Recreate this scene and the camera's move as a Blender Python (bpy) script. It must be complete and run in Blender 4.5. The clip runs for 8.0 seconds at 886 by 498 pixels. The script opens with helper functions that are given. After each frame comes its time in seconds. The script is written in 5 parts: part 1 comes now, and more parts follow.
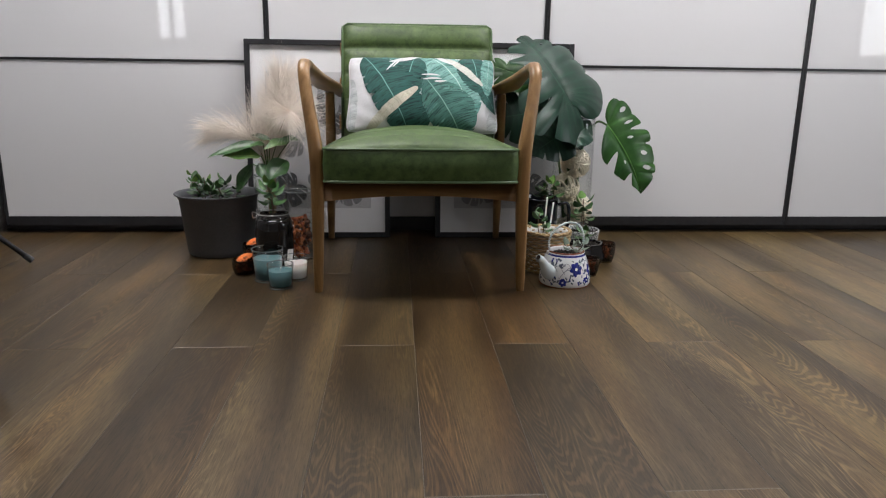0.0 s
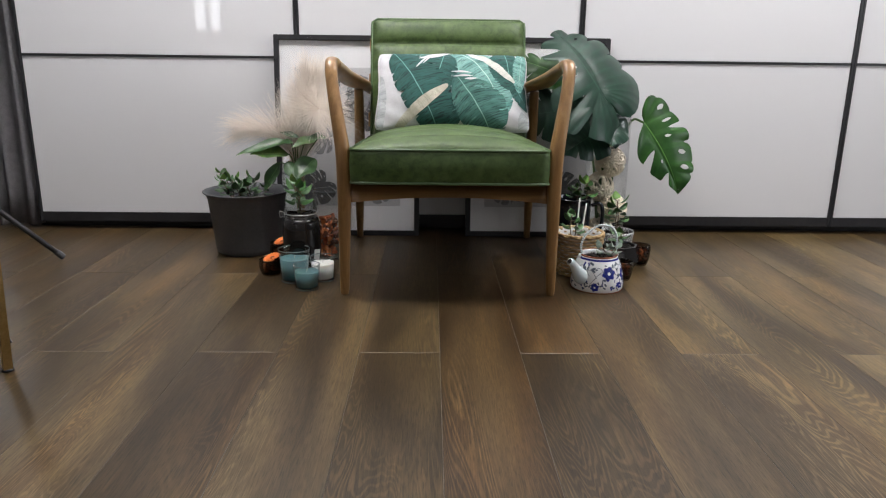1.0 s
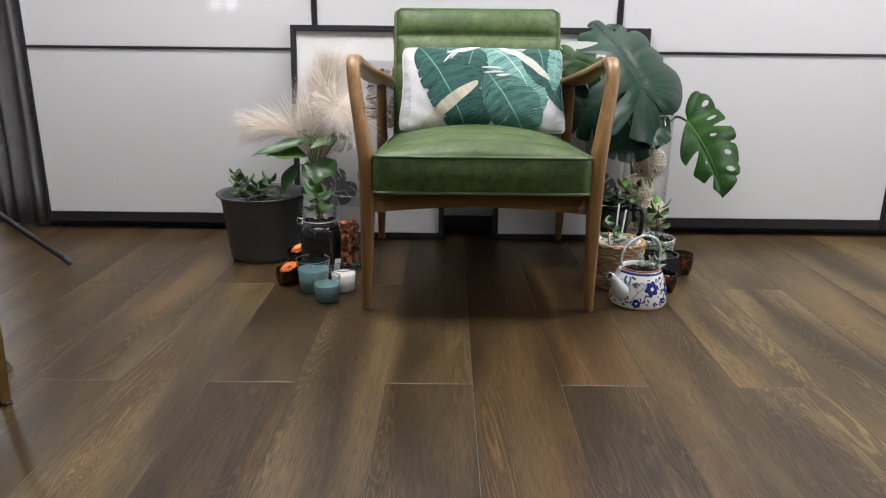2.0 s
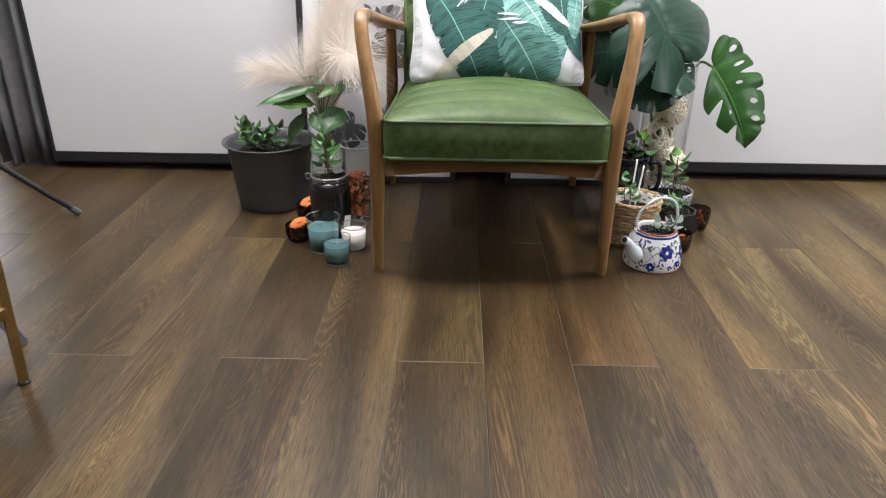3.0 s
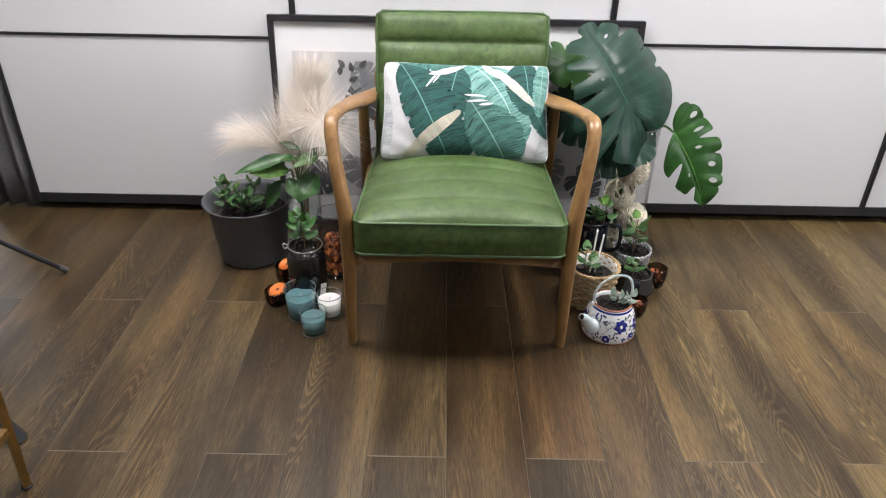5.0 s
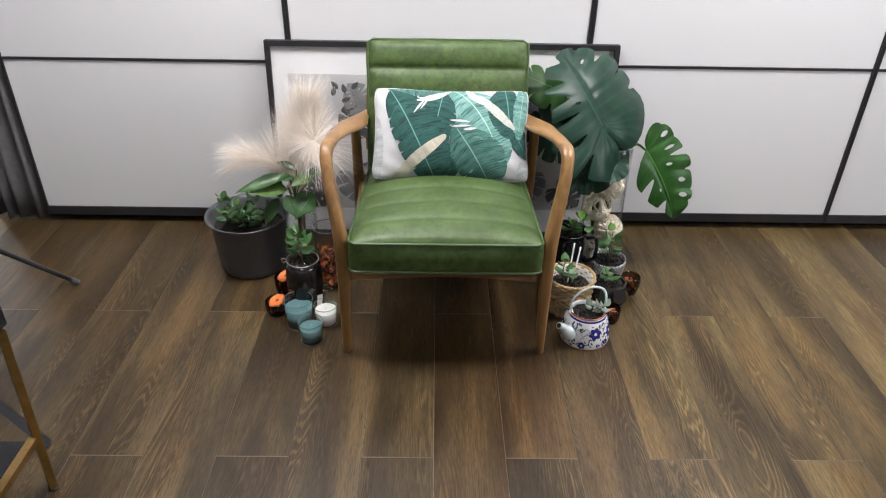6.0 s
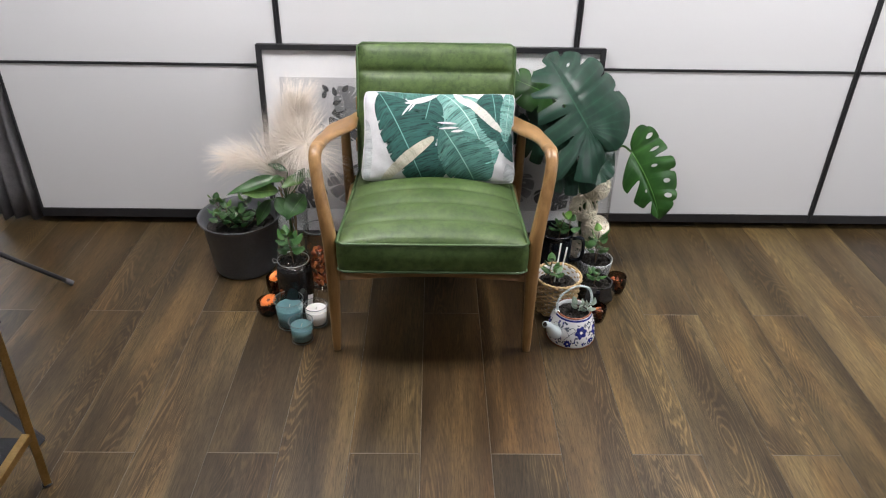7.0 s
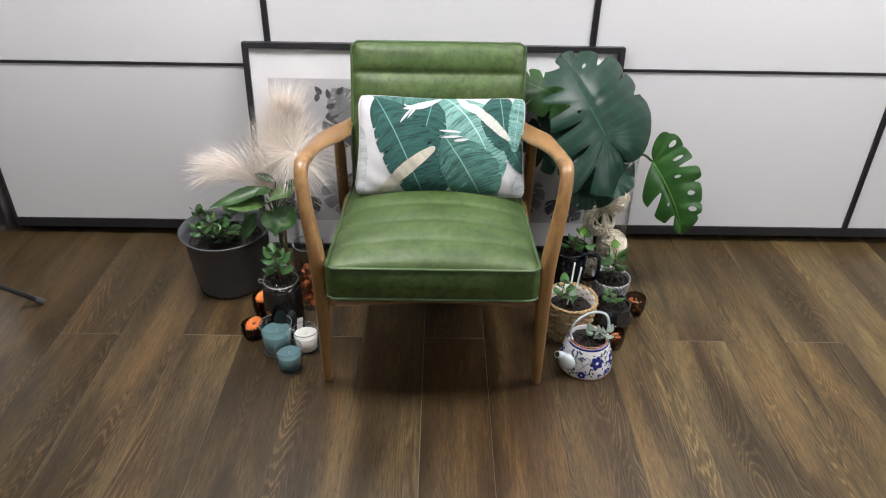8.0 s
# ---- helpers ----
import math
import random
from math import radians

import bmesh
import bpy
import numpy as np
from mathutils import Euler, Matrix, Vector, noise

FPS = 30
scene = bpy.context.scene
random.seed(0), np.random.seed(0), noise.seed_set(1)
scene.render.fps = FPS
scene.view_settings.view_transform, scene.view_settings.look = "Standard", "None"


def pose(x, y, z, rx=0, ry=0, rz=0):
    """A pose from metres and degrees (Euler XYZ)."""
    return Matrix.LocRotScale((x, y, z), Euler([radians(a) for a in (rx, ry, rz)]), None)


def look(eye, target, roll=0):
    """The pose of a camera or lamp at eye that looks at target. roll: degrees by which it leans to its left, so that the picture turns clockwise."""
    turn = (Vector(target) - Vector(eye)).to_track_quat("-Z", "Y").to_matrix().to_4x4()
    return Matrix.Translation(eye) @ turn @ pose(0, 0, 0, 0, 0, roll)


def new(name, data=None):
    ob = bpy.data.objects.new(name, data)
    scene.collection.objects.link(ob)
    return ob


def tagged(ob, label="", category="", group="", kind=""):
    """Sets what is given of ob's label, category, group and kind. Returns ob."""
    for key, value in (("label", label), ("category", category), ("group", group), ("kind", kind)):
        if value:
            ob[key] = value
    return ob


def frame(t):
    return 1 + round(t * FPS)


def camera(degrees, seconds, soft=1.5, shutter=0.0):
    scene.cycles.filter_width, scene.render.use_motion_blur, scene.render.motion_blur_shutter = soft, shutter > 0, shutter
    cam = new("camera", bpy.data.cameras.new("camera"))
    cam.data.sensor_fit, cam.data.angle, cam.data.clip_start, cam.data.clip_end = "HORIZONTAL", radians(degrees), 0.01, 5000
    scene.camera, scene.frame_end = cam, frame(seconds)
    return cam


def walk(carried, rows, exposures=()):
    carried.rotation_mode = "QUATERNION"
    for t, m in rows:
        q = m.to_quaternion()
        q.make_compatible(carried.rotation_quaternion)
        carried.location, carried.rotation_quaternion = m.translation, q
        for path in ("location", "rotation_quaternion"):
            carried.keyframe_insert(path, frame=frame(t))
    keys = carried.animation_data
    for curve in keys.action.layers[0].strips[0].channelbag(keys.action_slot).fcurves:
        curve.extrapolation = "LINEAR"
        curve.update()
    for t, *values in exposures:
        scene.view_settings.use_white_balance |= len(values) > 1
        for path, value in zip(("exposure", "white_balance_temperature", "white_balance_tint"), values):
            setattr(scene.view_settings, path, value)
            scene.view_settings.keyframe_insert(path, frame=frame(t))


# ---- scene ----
cam = camera(64.5, 8.0, soft=1.15)
PATH = [
    (0, (-0.07, -1.97, 0.62), (0.063, -0.034, 0.136), 0.8),
    (0.5, (-0.066, -1.953, 0.628), (0.014, -0.022, 0.114), 0.8),
    (1, (-0.053, -1.917, 0.646), (-0.015, 0.015, 0.131), 0.7),
    (2.3, (-0.106, -1.711, 0.721), (-0.115, 0.182, 0.077), 0.7),
    (2.5, (-0.112, -1.691, 0.744), (-0.123, 0.175, 0.025), 0.8),
    (3, (-0.097, -1.664, 0.846), (-0.126, 0.147, -0.002), 0.7),
    (3.5, (-0.092, -1.635, 0.96), (-0.112, 0.156, 0.072), 0.9),
    (4, (-0.095, -1.607, 1.046), (-0.118, 0.166, 0.122), 0.8),
    (4.5, (-0.073, -1.575, 1.153), (-0.082, 0.17, 0.176), 1.0),
    (6, (-0.033, -1.673, 1.407), (-0.007, 0.027, 0.354), 1.1),
    (6.5, (-0.033, -1.736, 1.451), (-0.002, -0.035, 0.399), 1.1),
    (7, (-0.003, -1.707, 1.423), (0.029, -0.004, 0.374), 1.1),
    (7.5, (0.029, -1.603, 1.399), (0.056, 0.098, 0.348), 1.1),
    (8, (0.013, -1.489, 1.385), (0.026, 0.202, 0.317), 1.0),
]
walk(cam, [(t, look(eye, target, roll)) for t, eye, target, roll in PATH],
     exposures=[(0, -0.18), (1, -0.01), (2.5, 0.14), (3.0, 0.44), (3.5, 0.40), (4.5, 0.27), (6, 0.10), (8, 0.04)])

# ---- world and lights ----
world = bpy.data.worlds.new("sky")
scene.world = world
world.use_nodes = True
sky = world.node_tree.nodes.new("ShaderNodeTexSky")
sky.sky_type, sky.sun_disc, sky.sun_elevation, sky.sun_rotation = "NISHITA", False, radians(40), radians(150)
world.node_tree.nodes["Background"].inputs["Strength"].default_value = 0.12
world.node_tree.links.new(sky.outputs["Color"], world.node_tree.nodes["Background"].inputs["Color"])


def area(name, m, sx, sy, watts, colour):
    lamp = bpy.data.lights.new(name, "AREA")
    lamp.shape, lamp.size, lamp.size_y, lamp.energy, lamp.color = "RECTANGLE", sx, sy, watts, colour
    ob = new(name, lamp)
    ob.matrix_world = m
    return ob


CEILING_LIGHTS = [(-0.72, 0.08), (1.30, 0.08), (-0.72, -2.4), (1.30, -2.4)]
for lx, ly in CEILING_LIGHTS:
    area("ceiling_lamp", pose(lx, ly, 2.44), 1.15, 0.55, 54 if ly > -1 else 2, (1.0, 0.97, 0.985))
area("side_window_light", pose(3.26, -0.98, 1.36, 90, 0, 90), 1.05, 1.15, 28, (0.95, 0.97, 1.0))
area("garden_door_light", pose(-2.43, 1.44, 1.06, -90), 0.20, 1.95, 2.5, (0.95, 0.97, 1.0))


# ---- materials ----
def mat(name, colour, rough=0.5, metal=0.0, **extra):
    m = bpy.data.materials.new(name)
    m.use_nodes = True
    b = m.node_tree.nodes["Principled BSDF"]
    b.inputs["Base Color"].default_value = (*colour, 1)
    b.inputs["Roughness"].default_value = rough
    b.inputs["Metallic"].default_value = metal
    for k, v in extra.items():
        b.inputs[k.replace("_", " ")].default_value = v
    return m


def nd(m, kind, **sets):
    n = m.node_tree.nodes.new(kind)
    for k, v in sets.items():
        if k in n.inputs:
            n.inputs[k].default_value = v
        else:
            n.inputs[k.replace("_", " ")].default_value = v
    return n


def ln(m, a, b):
    m.node_tree.links.new(a, b)


def coords(m, scale=(1, 1, 1), shift=True):
    """Object coordinates, scaled, moved at random from object to object."""
    tc = nd(m, "ShaderNodeTexCoord")
    out = tc.outputs["Object"]
    if shift:
        info = nd(m, "ShaderNodeObjectInfo")
        mul = m.node_tree.nodes.new("ShaderNodeMath")
        mul.operation = "MULTIPLY"
        mul.inputs[1].default_value = 37.0
        ln(m, info.outputs["Random"], mul.inputs[0])
        add = m.node_tree.nodes.new("ShaderNodeVectorMath")
        add.operation = "ADD"
        ln(m, out, add.inputs[0])
        ln(m, mul.outputs[0], add.inputs[1])
        out = add.outputs[0]
    mp = nd(m, "ShaderNodeMapping", Scale=scale)
    ln(m, out, mp.inputs["Vector"])
    return mp.outputs["Vector"]


def noise_tex(m, vec, scale, detail=4.0, rough=0.55, distort=0.0):
    n = nd(m, "ShaderNodeTexNoise", Scale=scale, Detail=detail, Roughness=rough, Distortion=distort)
    ln(m, vec, n.inputs["Vector"])
    return n.outputs["Fac"]


def ramp(m, fac, stops):
    r = m.node_tree.nodes.new("ShaderNodeValToRGB")
    e = r.color_ramp.elements
    while len(e) < len(stops):
        e.new(0.5)
    for el, (p, c) in zip(e, stops):
        el.position, el.color = p, (*c, 1)
    ln(m, fac, r.inputs["Fac"])
    return r.outputs["Color"]


def mix(m, a, b, fac, mode="MIX"):
    n = m.node_tree.nodes.new("ShaderNodeMix")
    n.data_type, n.blend_type = "RGBA", mode
    for s, v in ((0, fac), (6, a), (7, b)):
        if isinstance(v, (int, float)):
            n.inputs[s].default_value = v
        elif isinstance(v, tuple):
            n.inputs[s].default_value = (*v, 1)
        else:
            ln(m, v, n.inputs[s])
    return n.outputs[2]


def base(m, socket):
    ln(m, socket, m.node_tree.nodes["Principled BSDF"].inputs["Base Color"])


def rough_from(m, fac, lo, hi):
    r = nd(m, "ShaderNodeMapRange", To_Min=lo, To_Max=hi)
    ln(m, fac, r.inputs["Value"])
    ln(m, r.outputs[0], m.node_tree.nodes["Principled BSDF"].inputs["Roughness"])


def bump(m, height, strength, distance=0.001):
    b = nd(m, "ShaderNodeBump", Strength=strength, Distance=distance)
    ln(m, height, b.inputs["Height"])
    ln(m, b.outputs[0], m.node_tree.nodes["Principled BSDF"].inputs["Normal"])


def speckled(name, dark, light, scale, rough=0.5, relief=0.3, **extra):
    m = mat(name, light, rough, **extra)
    v = coords(m)
    f = noise_tex(m, v, scale, 5)
    g = noise_tex(m, v, scale * 0.17, 3)
    c = mix(m, ramp(m, f, [(0.3, dark), (0.7, light)]), ramp(m, g, [(0.35, dark), (0.65, light)]), 0.4)
    base(m, c)
    bump(m, f, relief)
    return m


def wood(name, dark, mid, light, axis, rough=0.32, fine=1.0):
    m = mat(name, mid, rough)
    s = [70 * fine, 70 * fine, 70 * fine]
    s[axis] = 4 * fine
    v = coords(m, tuple(s))
    f = noise_tex(m, v, 1.0, 6, 0.65, 0.6)
    s2 = [14.0, 14.0, 14.0]
    s2[axis] = 1.6
    g = noise_tex(m, coords(m, tuple(s2)), 1.0, 3, 0.5, 1.2)
    c = mix(m, ramp(m, f, [(0.3, dark), (0.5, mid), (0.72, light)]), ramp(m, g, [(0.35, dark), (0.65, light)]), 0.45)
    base(m, c)
    rough_from(m, f, rough - 0.06, rough + 0.1)
    bump(m, f, 0.12, 0.0006)
    return m


def plank_material():
    """Oak-look planks: the tone comes from each plank's object colour, painted shade included; grain and figure run
    along y.
    """
    m = mat("oak_plank", (0.15, 0.1, 0.06), 0.42)
    info = nd(m, "ShaderNodeObjectInfo")
    warp = noise_tex(m, coords(m, (7, 0.9, 1)), 1.0, 2, 0.5)
    fine = noise_tex(m, coords(m, (240, 9, 1)), 1.0, 5, 0.7, 0.4)
    pore = noise_tex(m, coords(m, (430, 30, 1)), 1.0, 3, 0.6)
    streak = noise_tex(m, coords(m, (26, 1.1, 1)), 1.0, 4, 0.6, 0.9)
    broad = noise_tex(m, coords(m, (8.5, 1.5, 1)), 1.0, 3, 0.5, 0.6)
    hue = noise_tex(m, coords(m, (8, 1.3, 1)), 1.0, 2, 0.5)
    flame = noise_tex(m, coords(m, (8.0, 0.9, 1)), 1.0, 3, 0.42, 0.5)
    rings = m.node_tree.nodes.new("ShaderNodeMath")
    rings.operation = "MULTIPLY"
    rings.inputs[1].default_value = 330.0
    ln(m, flame, rings.inputs[0])
    wave = m.node_tree.nodes.new("ShaderNodeMath")
    wave.operation = "SINE"
    ln(m, rings.outputs[0], wave.inputs[0])
    tone = info.outputs["Color"]
    c = mix(m, tone, ramp(m, broad, [(0.36, (0.54, 0.51, 0.49)), (0.46, (0.84, 0.82, 0.80)), (0.54, (1.14, 1.13, 1.10)), (0.65, (1.66, 1.65, 1.55))]), 0.95, "MULTIPLY")
    c = mix(m, c, ramp(m, hue, [(0.36, (0.96, 1.0, 1.02)), (0.5, (1.0, 1.0, 0.98)), (0.66, (1.14, 1.02, 0.88))]), 0.8, "MULTIPLY")
    c = mix(m, c, ramp(m, streak, [(0.30, (0.74, 0.71, 0.69)), (0.5, (1.0, 1.0, 1.0)), (0.72, (1.22, 1.20, 1.16))]), 0.7, "MULTIPLY")
    mask = ramp(m, warp, [(0.47, (0.0, 0.0, 0.0)), (0.60, (1.0, 1.0, 1.0))])
    fig = ramp(m, wave.outputs[0], [(0.0, (0.66, 0.64, 0.62)), (0.4, (0.97, 0.97, 0.97)), (1.0, (1.34, 1.31, 1.26))])
    c = mix(m, c, mix(m, c, fig, 1.0, "MULTIPLY"), mask)
    c = mix(m, c, ramp(m, fine, [(0.34, (0.55, 0.53, 0.51)), (0.52, (1.0, 1.0, 1.0)), (0.72, (1.45, 1.44, 1.4))]), 0.65, "MULTIPLY")
    c = mix(m, c, ramp(m, pore, [(0.32, (0.4, 0.38, 0.36)), (0.46, (1.0, 1.0, 1.0)), (0.66, (1.4, 1.38, 1.35))]), 0.7, "MULTIPLY")
    knot = nd(m, "ShaderNodeTexVoronoi", Scale=1.0)
    ln(m, coords(m, (4.6, 1.25, 1)), knot.inputs["Vector"])
    c = mix(m, c, ramp(m, knot.outputs["Distance"], [(0.018, (0.22, 0.19, 0.17)), (0.04, (0.75, 0.70, 0.66)), (0.09, (1.0, 1.0, 1.0))]), 0.8, "MULTIPLY")
    base(m, c)
    rough_from(m, streak, 0.27, 0.42)
    m.node_tree.nodes["Principled BSDF"].inputs["Specular IOR Level"].default_value = 0.27
    bump(m, fine, 0.2, 0.0006)
    return m


def leather_material():
    m = mat("green_leather", (0.07, 0.16, 0.035), 0.38)
    v = coords(m, shift=False)
    big = noise_tex(m, v, 11.0, 6, 0.65, 0.5)
    mid_n = noise_tex(m, v, 46.0, 6, 0.7, 0.3)
    grain = nd(m, "ShaderNodeTexVoronoi", Scale=900.0)
    ln(m, v, grain.inputs["Vector"])
    c = ramp(m, big, [(0.3, (0.033, 0.062, 0.015)), (0.5, (0.054, 0.091, 0.025)), (0.72, (0.078, 0.119, 0.042))])
    c = mix(m, c, ramp(m, mid_n, [(0.36, (0.52, 0.58, 0.52)), (0.51, (1, 1, 1)), (0.66, (1.28, 1.24, 1.24))]), 0.85, "MULTIPLY")
    base(m, c)
    rough_from(m, mid_n, 0.40, 0.56)
    m.node_tree.nodes["Principled BSDF"].inputs["Specular IOR Level"].default_value = 0.38
    bump(m, grain.outputs["Distance"], 0.12, 0.0004)
    return m


def leaf_material(name, dark, light, vein, rough=0.35, bands=26.0, depth=0.5):
    """Leaf colour with a pale midrib and side veins; u runs along the leaf, v across from the midrib."""
    m = mat(name, light, rough)
    uv = nd(m, "ShaderNodeUVMap")
    sep = nd(m, "ShaderNodeSeparateXYZ")
    ln(m, uv.outputs[0], sep.inputs[0])
    n = noise_tex(m, coords(m), 22.0, 4)
    c = ramp(m, n, [(0.3, dark), (0.7, light)])
    w = m.node_tree.nodes.new("ShaderNodeMath")
    w.operation = "MULTIPLY"
    w.inputs[1].default_value = bands
    ln(m, sep.outputs["X"], w.inputs[0])
    s = m.node_tree.nodes.new("ShaderNodeMath")
    s.operation = "SINE"
    ln(m, w.outputs[0], s.inputs[0])
    r = ramp(m, s.outputs[0], [(0.0, (0.7, 0.7, 0.7)), (0.93, (1.0, 1.0, 1.0)), (1.0, (1.5, 1.5, 1.4))])
    c = mix(m, c, r, depth, "MULTIPLY")
    rib = ramp(m, sep.outputs["Y"], [(0.0, (1, 1, 1)), (0.026, (0, 0, 0))])
    c = mix(m, c, vein, rib)
    base(m, c)
    bump(m, s.outputs[0], 0.12, 0.002)
    return m


def glass_material(name, tint=(1, 1, 1), rough=0.0):
    """Thin clear glass: light passes straight through, with mirror gloss by the angle."""
    m = bpy.data.materials.new(name)
    m.use_nodes = True
    m.node_tree.nodes.remove(m.node_tree.nodes["Principled BSDF"])
    clear = nd(m, "ShaderNodeBsdfTransparent", Color=(*tint, 1))
    gloss = nd(m, "ShaderNodeBsdfGlossy", Roughness=rough)
    lay = nd(m, "ShaderNodeLayerWeight", Blend=0.5)
    fres = m.node_tree.nodes.new("ShaderNodeMath")
    fres.operation = "POWER"
    fres.inputs[1].default_value = 3.4
    ln(m, lay.outputs["Facing"], fres.inputs[0])
    scale = nd(m, "ShaderNodeMapRange", To_Min=0.035, To_Max=0.85)
    ln(m, fres.outputs[0], scale.inputs["Value"])
    both = m.node_tree.nodes.new("ShaderNodeMixShader")
    ln(m, scale.outputs[0], both.inputs[0])
    ln(m, clear.outputs[0], both.inputs[1])
    ln(m, gloss.outputs[0], both.inputs[2])
    ln(m, both.outputs[0], m.node_tree.nodes["Material Output"].inputs["Surface"])
    return m


